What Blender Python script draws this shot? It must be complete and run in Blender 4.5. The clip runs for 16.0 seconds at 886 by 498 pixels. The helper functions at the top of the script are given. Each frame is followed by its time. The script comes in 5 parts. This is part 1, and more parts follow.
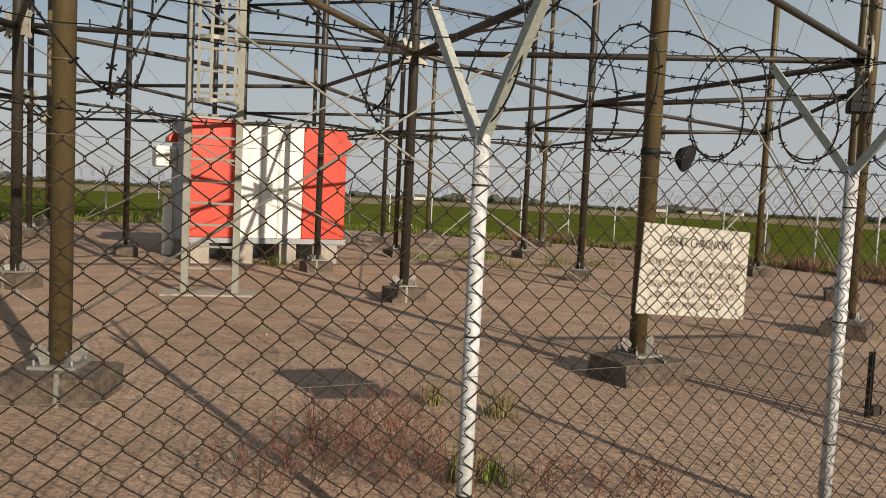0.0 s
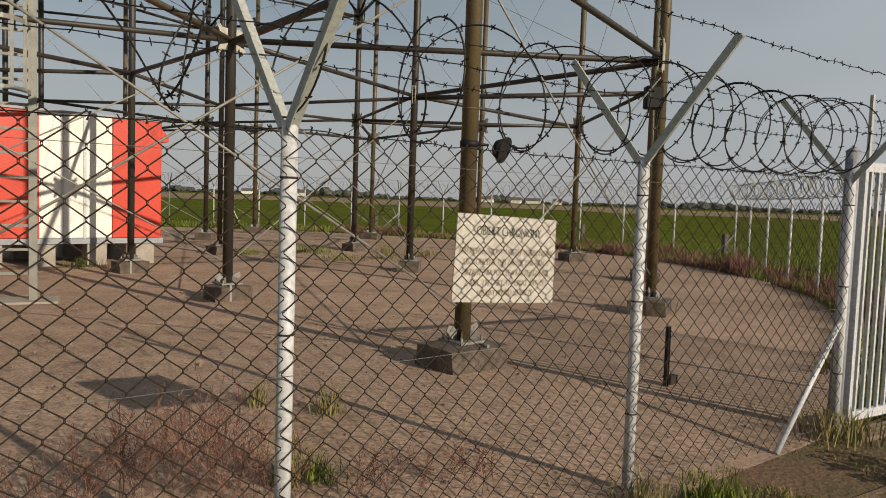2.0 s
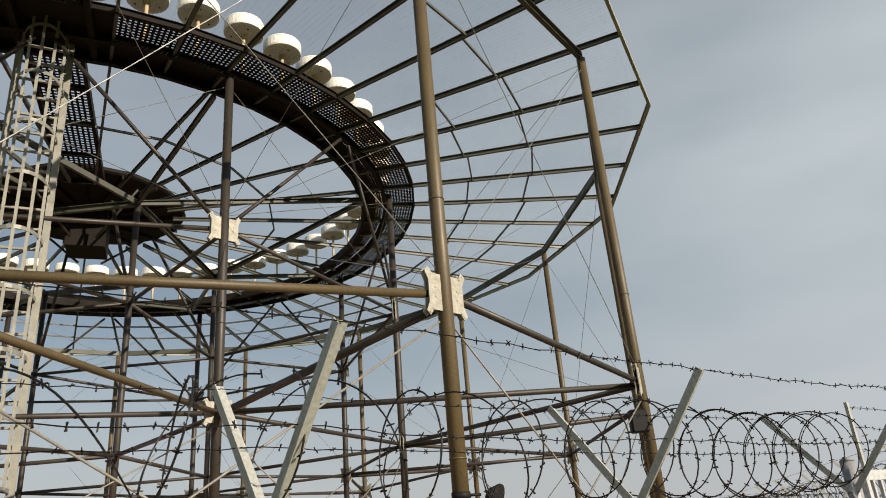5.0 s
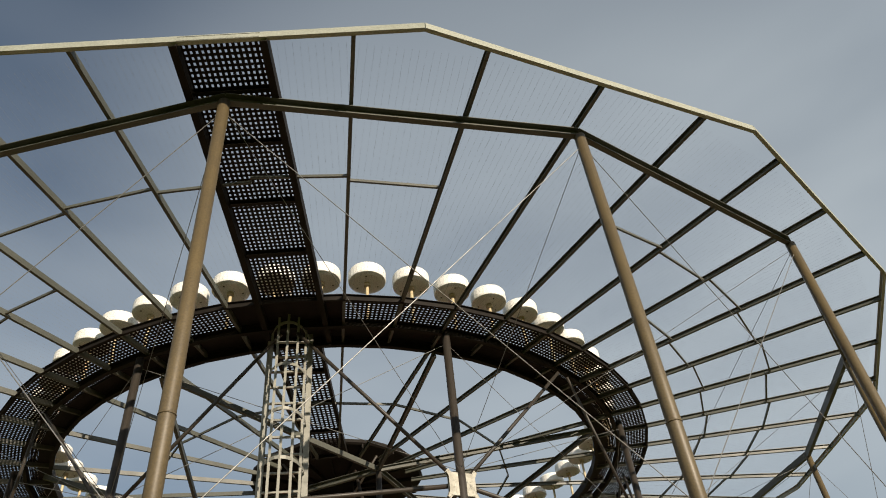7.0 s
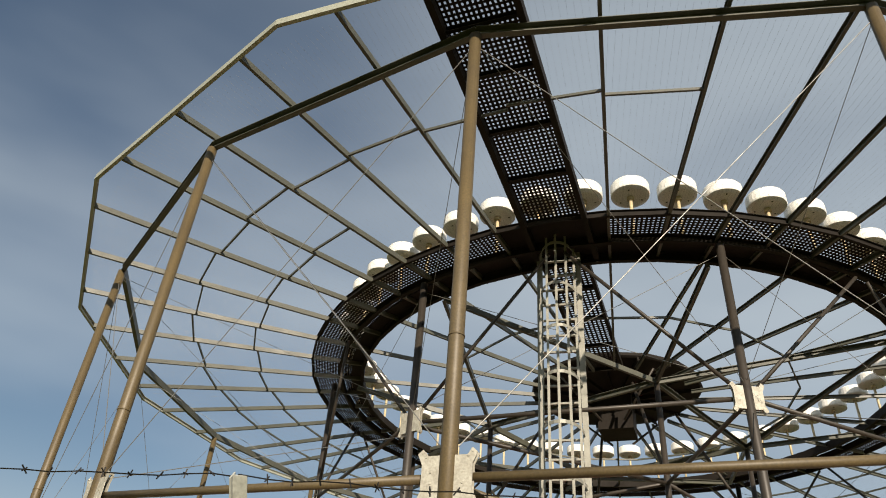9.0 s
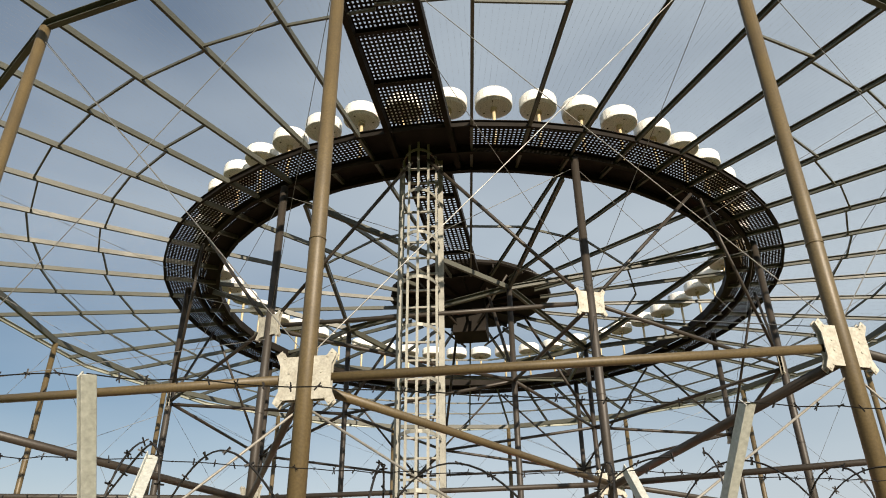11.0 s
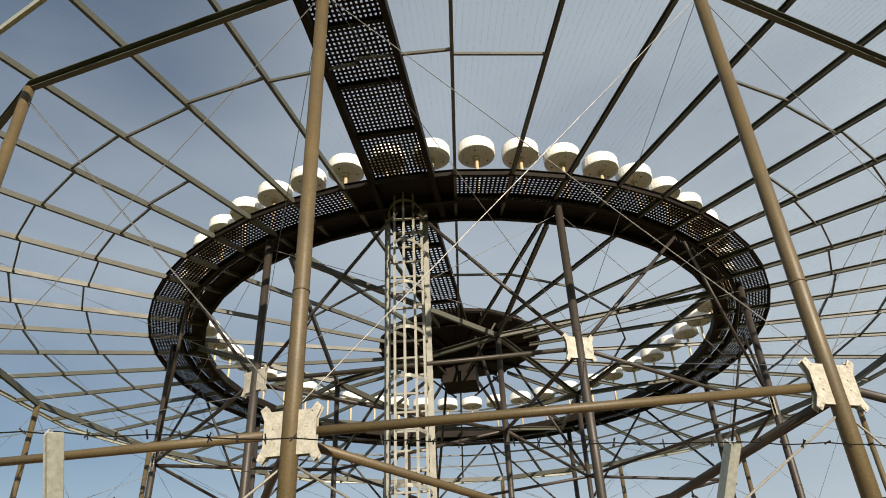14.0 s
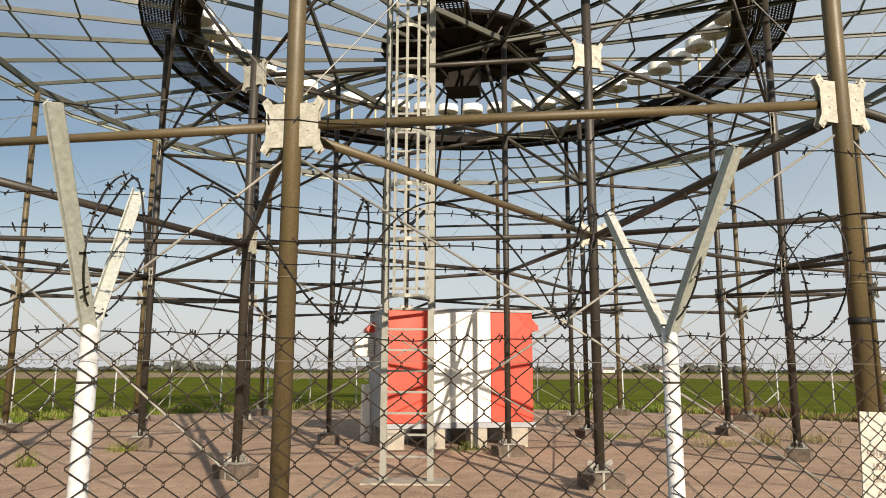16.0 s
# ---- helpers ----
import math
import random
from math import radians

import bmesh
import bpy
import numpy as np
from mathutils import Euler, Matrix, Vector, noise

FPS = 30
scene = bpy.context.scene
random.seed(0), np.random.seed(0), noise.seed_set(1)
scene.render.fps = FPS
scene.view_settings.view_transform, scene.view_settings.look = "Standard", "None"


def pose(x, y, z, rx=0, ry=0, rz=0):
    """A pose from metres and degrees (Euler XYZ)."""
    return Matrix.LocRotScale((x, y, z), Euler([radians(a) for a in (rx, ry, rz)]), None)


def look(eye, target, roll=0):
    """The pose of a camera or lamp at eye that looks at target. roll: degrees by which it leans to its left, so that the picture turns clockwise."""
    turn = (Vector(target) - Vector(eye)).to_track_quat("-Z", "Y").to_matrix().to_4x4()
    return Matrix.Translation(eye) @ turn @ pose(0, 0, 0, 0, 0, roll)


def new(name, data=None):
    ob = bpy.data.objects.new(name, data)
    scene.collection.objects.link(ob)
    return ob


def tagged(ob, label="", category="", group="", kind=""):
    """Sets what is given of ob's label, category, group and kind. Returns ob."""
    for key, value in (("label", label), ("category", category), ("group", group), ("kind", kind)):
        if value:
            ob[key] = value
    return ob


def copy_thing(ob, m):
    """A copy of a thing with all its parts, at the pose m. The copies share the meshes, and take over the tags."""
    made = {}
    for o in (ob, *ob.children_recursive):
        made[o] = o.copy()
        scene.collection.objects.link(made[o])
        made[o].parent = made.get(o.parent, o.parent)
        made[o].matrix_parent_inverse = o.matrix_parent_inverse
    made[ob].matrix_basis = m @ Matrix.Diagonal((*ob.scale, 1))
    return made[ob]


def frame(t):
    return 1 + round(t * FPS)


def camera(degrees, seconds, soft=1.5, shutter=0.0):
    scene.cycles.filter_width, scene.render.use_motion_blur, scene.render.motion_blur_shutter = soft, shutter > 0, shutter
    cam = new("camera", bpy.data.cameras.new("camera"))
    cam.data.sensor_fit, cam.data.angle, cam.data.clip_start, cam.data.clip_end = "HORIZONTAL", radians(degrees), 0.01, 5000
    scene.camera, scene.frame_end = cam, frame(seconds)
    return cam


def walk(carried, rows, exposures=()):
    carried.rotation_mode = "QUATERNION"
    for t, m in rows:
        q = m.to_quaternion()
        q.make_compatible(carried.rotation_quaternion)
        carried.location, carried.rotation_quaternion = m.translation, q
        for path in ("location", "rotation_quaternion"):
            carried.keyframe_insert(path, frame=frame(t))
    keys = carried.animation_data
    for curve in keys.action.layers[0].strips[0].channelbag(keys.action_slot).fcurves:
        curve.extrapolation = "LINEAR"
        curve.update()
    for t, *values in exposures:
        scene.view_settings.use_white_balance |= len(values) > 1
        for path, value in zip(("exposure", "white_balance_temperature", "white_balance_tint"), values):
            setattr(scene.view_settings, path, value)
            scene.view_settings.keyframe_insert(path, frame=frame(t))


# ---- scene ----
# camera: t, x, y, z, yaw, pitch, roll
cam = camera(62.64, 16.0, soft=1.0)
ROWS = [
    (0.0, 1.076, -2.176, 1.641, 11.01, -3.88, 2.86),
    (0.5, 1.091, -2.173, 1.646, 8.61, -4.13, 2.17),
    (1.0, 1.097, -2.163, 1.643, 8.58, -4.17, 1.97),
    (1.5, 1.108, -2.125, 1.643, 5.47, -5.08, 2.42),
    (2.0, 1.149, -2.117, 1.643, -2.10, -3.91, 2.02),
    (2.5, 1.190, -2.089, 1.645, -10.75, -5.57, 2.22),
    (3.0, 1.226, -2.108, 1.644, -16.60, -3.53, 2.15),
    (3.5, 1.226, -2.123, 1.676, -16.05, 3.05, -0.15),
    (4.0, 1.203, -2.163, 1.701, -11.79, 8.41, -0.95),
    (4.5, 1.196, -2.194, 1.719, -8.45, 13.08, -2.05),
    (5.0, 1.196, -2.215, 1.759, -3.67, 22.16, -4.90),
    (5.2, 1.187, -2.224, 1.758, -2.33, 23.96, -4.34),
    (7.3, 1.138, -2.350, 1.835, 15.65, 42.32, -5.91),
    (7.5, 1.133, -2.355, 1.837, 17.01, 42.08, -4.94),
    (8.0, 1.154, -2.375, 1.825, 22.77, 41.86, -2.08),
    (8.5, 1.158, -2.391, 1.806, 32.67, 40.11, 2.85),
    (9.0, 1.151, -2.475, 1.807, 39.40, 35.27, 4.70),
    (9.5, 1.078, -2.485, 1.826, 38.31, 30.09, 5.96),
    (10.0, 1.102, -2.486, 1.807, 35.77, 26.06, 4.73),
    (10.2, 1.112, -2.482, 1.800, 32.14, 25.36, 4.03),
    (12.3, 1.148, -2.452, 1.784, 24.24, 31.25, -1.53),
    (12.5, 1.150, -2.446, 1.787, 23.78, 30.15, -1.66),
    (13.0, 1.135, -2.441, 1.788, 23.80, 28.47, -0.97),
    (13.5, 1.152, -2.429, 1.781, 24.05, 27.44, -0.94),
    (14.0, 1.161, -2.429, 1.778, 25.15, 32.27, -2.67),
    (14.5, 1.168, -2.431, 1.789, 23.61, 33.93, -4.51),
    (15.0, 1.155, -2.436, 1.774, 23.81, 29.69, -2.96),
    (15.5, 1.122, -2.394, 1.754, 25.23, 17.21, -1.07),
    (16.0, 1.114, -2.371, 1.748, 25.73, 9.48, 0.18),
]
walk(cam, [(t, pose(x, y, z, 0, 0, yaw) @ pose(0, 0, 0, 90 + pitch) @ pose(0, 0, 0, 0, 0, roll)) for t, x, y, z, yaw, pitch, roll in ROWS],
     [(0.0, 0.17), (1.5, 0.08), (2.5, -0.12), (3.0, -0.06), (3.5, 0.22), (5.0, 0.3), (7.5, 0.4), (9.0, 0.55), (10.0, 0.68), (12.5, 0.64), (14.5, 0.57), (15.2, 0.65), (16.0, 0.66)])

# ---- light ----
SUN_AZ, SUN_EL = -43.0, 21.0
sun_dir = Vector((math.cos(radians(SUN_AZ)) * math.cos(radians(SUN_EL)), math.sin(radians(SUN_AZ)) * math.cos(radians(SUN_EL)), math.sin(radians(SUN_EL))))
world = bpy.data.worlds.new("world")
scene.world = world
world.use_nodes = True
wn, wl = world.node_tree.nodes, world.node_tree.links
wn.clear()
w_out = wn.new("ShaderNodeOutputWorld")
w_bg = wn.new("ShaderNodeBackground")
w_sky = wn.new("ShaderNodeTexSky")
w_sky.sky_type = "NISHITA"
w_sky.sun_disc = False
w_sky.sun_elevation = radians(SUN_EL)
w_sky.sun_rotation = radians(90 - SUN_AZ)
w_sky.air_density, w_sky.dust_density, w_sky.ozone_density = 1.15, 1.0, 1.6
w_co = wn.new("ShaderNodeTexCoord")
w_map = wn.new("ShaderNodeMapping")
w_map.inputs["Scale"].default_value = (1.0, 1.0, 3.2)
w_map.inputs["Location"].default_value = (0.35, 0.1, 0.0)
w_noise = wn.new("ShaderNodeTexNoise")
w_noise.inputs["Scale"].default_value = 1.3
w_noise.inputs["Detail"].default_value = 4
w_noise.inputs["Roughness"].default_value = 0.45
w_ramp = wn.new("ShaderNodeValToRGB")
w_ramp.color_ramp.elements[0].position, w_ramp.color_ramp.elements[1].position = 0.34, 0.66
w_ramp.color_ramp.elements[1].color = (0.42, 0.42, 0.42, 1)
w_mix = wn.new("ShaderNodeMix")
w_mix.data_type = "RGBA"
w_mix.inputs["B"].default_value = (8.2, 9.0, 9.4, 1)
# thin cloud thickens and brightens towards the sun
w_dot = wn.new("ShaderNodeVectorMath")
w_dot.operation = "DOT_PRODUCT"
w_dot.inputs[1].default_value = Vector((sun_dir.x, sun_dir.y, 0)).normalized()
w_flat = wn.new("ShaderNodeVectorMath")
w_flat.operation = "MULTIPLY"
w_flat.inputs[1].default_value = (1, 1, 0)
w_unit = wn.new("ShaderNodeVectorMath")
w_unit.operation = "NORMALIZE"
w_near = wn.new("ShaderNodeMapRange")
w_near.interpolation_type = "SMOOTHSTEP"
w_near.inputs["From Min"].default_value, w_near.inputs["From Max"].default_value = -0.72, 0.15
w_near.inputs["To Min"].default_value, w_near.inputs["To Max"].default_value = 0.02, 0.8
w_add = wn.new("ShaderNodeMath")
w_add.operation = "ADD"
w_add.use_clamp = True
w_bg.inputs["Strength"].default_value = 0.055
wl.new(w_co.outputs["Generated"], w_map.inputs["Vector"])
wl.new(w_map.outputs["Vector"], w_noise.inputs["Vector"])
wl.new(w_noise.outputs["Fac"], w_ramp.inputs["Fac"])
wl.new(w_co.outputs["Generated"], w_flat.inputs[0])
wl.new(w_flat.outputs["Vector"], w_unit.inputs[0])
wl.new(w_unit.outputs["Vector"], w_dot.inputs[0])
wl.new(w_dot.outputs["Value"], w_near.inputs["Value"])
w_top = wn.new("ShaderNodeMapRange")
w_top.interpolation_type = "SMOOTHSTEP"
w_top.inputs["From Min"].default_value, w_top.inputs["From Max"].default_value = 0.5, 0.93
w_top.inputs["To Min"].default_value, w_top.inputs["To Max"].default_value = 1.0, 0.1
w_thin = wn.new("ShaderNodeMath")
w_thin.operation = "MULTIPLY"
w_part = wn.new("ShaderNodeMath")
w_part.operation = "MULTIPLY"
w_sep = wn.new("ShaderNodeSeparateXYZ")
wl.new(w_co.outputs["Generated"], w_sep.inputs[0])
wl.new(w_sep.outputs["Z"], w_top.inputs["Value"])
wl.new(w_near.outputs["Result"], w_thin.inputs[0])
wl.new(w_top.outputs["Result"], w_thin.inputs[1])
wl.new(w_thin.outputs["Value"], w_add.inputs[1])
wl.new(w_ramp.outputs["Color"], w_part.inputs[0])
wl.new(w_top.outputs["Result"], w_part.inputs[1])
# a bright bank of thin cloud half-way up
w_bank = wn.new("ShaderNodeVectorMath")
w_bank.operation = "DOT_PRODUCT"
w_bank.inputs[1].default_value = (-0.119, 0.715, 0.689)
w_soft = wn.new("ShaderNodeMapRange")
w_soft.interpolation_type = "SMOOTHSTEP"
w_soft.inputs["From Min"].default_value, w_soft.inputs["From Max"].default_value = 0.84, 1.0
w_soft.inputs["To Min"].default_value, w_soft.inputs["To Max"].default_value = 0.0, 0.42
w_sum = wn.new("ShaderNodeMath")
w_sum.operation = "ADD"
wl.new(w_co.outputs["Generated"], w_bank.inputs[0])
wl.new(w_bank.outputs["Value"], w_soft.inputs["Value"])
wl.new(w_part.outputs["Value"], w_sum.inputs[0])
wl.new(w_soft.outputs["Result"], w_sum.inputs[1])
wl.new(w_sum.outputs["Value"], w_add.inputs[0])
wl.new(w_add.outputs["Value"], w_mix.inputs["Factor"])
wl.new(w_sky.outputs["Color"], w_mix.inputs["A"])
# pale haze lies along the horizon
w_low = wn.new("ShaderNodeMapRange")
w_low.interpolation_type = "SMOOTHSTEP"
w_low.inputs["From Min"].default_value, w_low.inputs["From Max"].default_value = 0.0, 0.3
w_low.inputs["To Min"].default_value, w_low.inputs["To Max"].default_value = 0.7, 0.0
w_haze = wn.new("ShaderNodeMix")
w_haze.data_type = "RGBA"
w_haze.inputs["B"].default_value = (7.9, 8.0, 8.4, 1)
wl.new(w_sep.outputs["Z"], w_low.inputs["Value"])
wl.new(w_low.outputs["Result"], w_haze.inputs["Factor"])
wl.new(w_mix.outputs["Result"], w_haze.inputs["A"])
wl.new(w_haze.outputs["Result"], w_bg.inputs["Color"])
wl.new(w_bg.outputs["Background"], w_out.inputs["Surface"])
sun = new("sun", bpy.data.lights.new("sun", "SUN"))
sun.data.energy, sun.data.angle, sun.data.color = 5.0, radians(0.5), (1.0, 0.86, 0.69)
sun.matrix_world = look(sun_dir * 60, (0, 0, 0))
scene.view_settings.exposure = 0.0


# ---- materials ----
def material(name, base, second=None, scale=6.0, rough=0.6, metal=0.0, bump=0.15, fine=60.0, spread=0.5, island=0.0, spec=0.5):
    """Two colours mixed by a coarse noise, a fine grain over it and a bump."""
    m = bpy.data.materials.new(name)
    m.use_nodes = True
    n, l = m.node_tree.nodes, m.node_tree.links
    b = n["Principled BSDF"]
    co = n.new("ShaderNodeTexCoord")
    big = n.new("ShaderNodeTexNoise")
    big.inputs["Scale"].default_value, big.inputs["Detail"].default_value = scale, 5
    small = n.new("ShaderNodeTexNoise")
    small.inputs["Scale"].default_value, small.inputs["Detail"].default_value = fine, 4
    l.new(co.outputs["Object"], big.inputs["Vector"])
    l.new(co.outputs["Object"], small.inputs["Vector"])
    ramp = n.new("ShaderNodeValToRGB")
    ramp.color_ramp.elements[0].position, ramp.color_ramp.elements[1].position = 0.5 - spread / 2, 0.5 + spread / 2
    ramp.color_ramp.elements[0].color, ramp.color_ramp.elements[1].color = (*base, 1), (*(second or [c * 0.7 for c in base]), 1)
    l.new(big.outputs["Fac"], ramp.inputs["Fac"])
    grain = n.new("ShaderNodeMapRange")
    grain.inputs["From Min"].default_value, grain.inputs["From Max"].default_value = 0.3, 0.7
    grain.inputs["To Min"].default_value, grain.inputs["To Max"].default_value = 0.8, 1.18
    l.new(small.outputs["Fac"], grain.inputs["Value"])
    mul = n.new("ShaderNodeVectorMath")
    mul.operation = "SCALE"
    l.new(ramp.outputs["Color"], mul.inputs[0])
    l.new(grain.outputs["Result"], mul.inputs["Scale"])
    last = mul.outputs["Vector"]
    if island:
        geo = n.new("ShaderNodeNewGeometry")
        mr = n.new("ShaderNodeMapRange")
        mr.inputs["To Min"].default_value, mr.inputs["To Max"].default_value = 1 - island, 1 + island
        l.new(geo.outputs["Random Per Island"], mr.inputs["Value"])
        mul2 = n.new("ShaderNodeVectorMath")
        mul2.operation = "SCALE"
        l.new(last, mul2.inputs[0])
        l.new(mr.outputs["Result"], mul2.inputs["Scale"])
        last = mul2.outputs["Vector"]
    l.new(last, b.inputs["Base Color"])
    b.inputs["Metallic"].default_value = metal
    b.inputs["Specular IOR Level"].default_value = spec
    rr = n.new("ShaderNodeMapRange")
    rr.inputs["To Min"].default_value, rr.inputs["To Max"].default_value = max(rough - 0.12, 0.05), min(rough + 0.15, 1)
    l.new(big.outputs["Fac"], rr.inputs["Value"])
    l.new(rr.outputs["Result"], b.inputs["Roughness"])
    if bump:
        bp = n.new("ShaderNodeBump")
        bp.inputs["Strength"].default_value, bp.inputs["Distance"].default_value = bump, 0.02
        l.new(small.outputs["Fac"], bp.inputs["Height"])
        l.new(bp.outputs["Normal"], b.inputs["Normal"])
    return m


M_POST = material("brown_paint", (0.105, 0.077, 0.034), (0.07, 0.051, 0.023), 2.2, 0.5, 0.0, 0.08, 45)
# Same brown, darkened: the shade under the platform is put into the colour.
M_POST_IN = material("shade_darkened_brown_paint", (0.038, 0.031, 0.023), (0.025, 0.02, 0.015), 2.2, 0.5, 0.0, 0.08, 45)
M_BEAM = material("olive_beam_paint", (0.078, 0.08, 0.062), (0.052, 0.054, 0.042), 1.6, 0.5, 0.0, 0.08, 45)
M_RIM = material("pale_galvanised_rim", (0.34, 0.35, 0.29), (0.25, 0.26, 0.21), 2.5, 0.5, 0.1, 0.06, 45)
# Dark brown paint, sunk further towards black for the shade below the deck.
M_DECK = material("shade_darkened_deck_paint", (0.013, 0.0095, 0.0065), (0.008, 0.006, 0.004), 2.0, 0.7, 0.0, 0.1, 50, spec=0.2)
M_PLATE = material("galvanised_plate", (0.42, 0.41, 0.35), (0.28, 0.265, 0.22), 11, 0.6, 0.1, 0.12, 40)
M_GALV = material("galvanised_steel", (0.27, 0.268, 0.23), (0.19, 0.188, 0.16), 5, 0.5, 0.15, 0.1, 80)
M_ARM = material("galvanised_angle", (0.42, 0.43, 0.395), (0.37, 0.38, 0.345), 3, 0.5, 0.1, 0.03, 60)
M_CABLE = material("steel_cable", (0.22, 0.22, 0.21), (0.15, 0.15, 0.14), 9, 0.5, 0.4, 0.0)
M_WIRE = material("rusty_fence_wire", (0.036, 0.026, 0.019), (0.02, 0.015, 0.011), 3, 0.75, 0.0, 0.0, spec=0.3)
M_RAZOR = material("dull_razor_wire", (0.018, 0.016, 0.015), (0.011, 0.01, 0.009), 4, 0.6, 0.2, 0.0)
M_WHITE = material("white_paint", (0.78, 0.76, 0.7), (0.66, 0.63, 0.56), 3, 0.5, 0.0, 0.06, 40)
M_FENCE_POST = material("dull_white_post_paint", (0.52, 0.525, 0.53), (0.43, 0.43, 0.43), 6, 0.5, 0.0, 0.06, 40)
M_RADOME = material("white_radome", (0.8, 0.79, 0.74), (0.7, 0.69, 0.63), 4, 0.45, 0.0, 0.03, 40)
M_GATE = material("dull_white_gate_paint", (0.52, 0.53, 0.54), (0.42, 0.43, 0.44), 3, 0.5, 0.0, 0.06, 40)
M_RED = material("red_orange_paint", (0.56, 0.036, 0.008), (0.46, 0.028, 0.006), 1.6, 0.5, 0.0, 0.06, 30)
M_SEAM = material("pale_grey_strip", (0.52, 0.53, 0.52), (0.44, 0.45, 0.44), 2, 0.55, 0.0, 0.06, 40)
M_GREY = material("grey_paint", (0.3, 0.31, 0.33), (0.22, 0.23, 0.25), 2, 0.55, 0.0, 0.08, 40)
M_BLACK = material("black_plastic", (0.008, 0.008, 0.009), (0.012, 0.012, 0.012), 5, 0.6, 0.0, 0.05, 60, spec=0.25)
M_CONC = material("weathered_concrete", (0.14, 0.108, 0.08), (0.06, 0.046, 0.035), 7, 0.9, 0.0, 0.5, 40)
M_PALE = material("pale_concrete", (0.38, 0.34, 0.28), (0.26, 0.23, 0.19), 5, 0.9, 0.0, 0.4, 40)
M_SIGN = material("cream_sign_panel", (0.47, 0.44, 0.385), (0.4, 0.37, 0.32), 4, 0.55, 0.0, 0.03, 40)
M_INK = material("faded_black_ink", (0.02, 0.02, 0.026), (0.04, 0.04, 0.04), 9, 0.8, 0.0, 0.0, spec=0.05)
M_INKRED = material("faded_red_ink", (0.22, 0.14, 0.11), (0.28, 0.2, 0.16), 9, 0.8, 0.0, 0.0, spec=0.05)
M_SAND = material("sandy_gravel", (0.44, 0.318, 0.235), (0.31, 0.216, 0.155), 0.45, 0.95, 0.0, 0.35, 28, 0.5, spec=0.05)


def speckle(m, scale, lo, hi, patch=2.3):
    """Adds single pebbles and trodden patches to a ground material."""
    n, l = m.node_tree.nodes, m.node_tree.links
    b = n["Principled BSDF"]
    co = n.new("ShaderNodeTexCoord")
    vor = n.new("ShaderNodeTexVoronoi")
    vor.inputs["Scale"].default_value = scale
    l.new(co.outputs["Object"], vor.inputs["Vector"])
    tone = n.new("ShaderNodeSeparateColor")
    l.new(vor.outputs["Color"], tone.inputs["Color"])
    mr = n.new("ShaderNodeMapRange")
    mr.inputs["To Min"].default_value, mr.inputs["To Max"].default_value = lo, hi
    l.new(tone.outputs["Red"], mr.inputs["Value"])
    mid = n.new("ShaderNodeTexNoise")
    mid.inputs["Scale"].default_value, mid.inputs["Detail"].default_value, mid.inputs["Roughness"].default_value = patch, 8, 0.7
    l.new(co.outputs["Object"], mid.inputs["Vector"])
    mr2 = n.new("ShaderNodeMapRange")
    mr2.inputs["From Min"].default_value, mr2.inputs["From Max"].default_value = 0.3, 0.7
    mr2.inputs["To Min"].default_value, mr2.inputs["To Max"].default_value = 0.72, 1.2
    l.new(mid.outputs["Fac"], mr2.inputs["Value"])
    mul = n.new("ShaderNodeMath")
    mul.operation = "MULTIPLY"
    l.new(mr.outputs["Result"], mul.inputs[0])
    l.new(mr2.outputs["Result"], mul.inputs[1])
    old = b.inputs["Base Color"].links[0].from_socket
    sc = n.new("ShaderNodeVectorMath")
    sc.operation = "SCALE"
    l.new(old, sc.inputs[0])
    l.new(mul.outputs["Value"], sc.inputs["Scale"])
    l.new(sc.outputs["Vector"], b.inputs["Base Color"])


speckle(M_SAND, 55, 0.78, 1.2)
M_GRASS = material("meadow_grass_ground", (0.12, 0.138, 0.022), (0.066, 0.085, 0.013), 0.22, 0.95, 0.0, 0.6, 9, 0.4, spec=0.0)
M_BLADE = material("grass_blades", (0.088, 0.14, 0.018), (0.16, 0.17, 0.035), 0.35, 0.8, 0.0, 0.0, 20, 0.4, 0.45, 0.15)
M_DRY = material("dry_weeds", (0.2, 0.095, 0.065), (0.13, 0.065, 0.045), 2, 0.8, 0.0, 0.0, 20, 0.5, 0.35)
# The warm sunlight on the antenna stems is put into this cream base.
M_STEM = material("sunlit_cream_stem", (0.55, 0.46, 0.28), (0.45, 0.37, 0.22), 4, 0.5, 0.0, 0.03, 40)
M_STRAW = material("straw_grass", (0.23, 0.18, 0.07), (0.12, 0.125, 0.035), 2, 0.8, 0.0, 0.0, 20, 0.5, 0.35)
M_FIELD = material("bare_field", (0.3, 0.23, 0.16), (0.22, 0.18, 0.11), 0.02, 0.95, 0.0, 0.0, 0.3, spec=0.0)
M_TREES = material("far_woods", (0.05, 0.055, 0.045), (0.065, 0.068, 0.055), 0.02, 0.9, 0.0, 0.0, 0.3, 0.5, 0.3)
M_WOOD = material("grey_wood", (0.12, 0.1, 0.08), (0.07, 0.06, 0.05), 6, 0.85, 0.0, 0.3, 30)
M_STONE = material("ground_stones", (0.23, 0.175, 0.13), (0.16, 0.12, 0.09), 3, 0.9, 0.0, 0.3, 40, 0.5, 0.35)


# ---- building helpers ----
def empty(name, at=(0, 0, 0), turn=0.0, label="", category="", group=""):
    ob = new(name)
    ob.matrix_basis = pose(*at, 0, 0, turn)
    ob.empty_display_size = 0.1
    return tagged(ob, label, category, group)


def finish(name, bm, mat, smooth=False):
    me = bpy.data.meshes.new(name)
    bm.to_mesh(me)
    bm.free()
    if smooth:
        for p in me.polygons:
            p.use_smooth = True
    me.materials.append(mat)
    return me


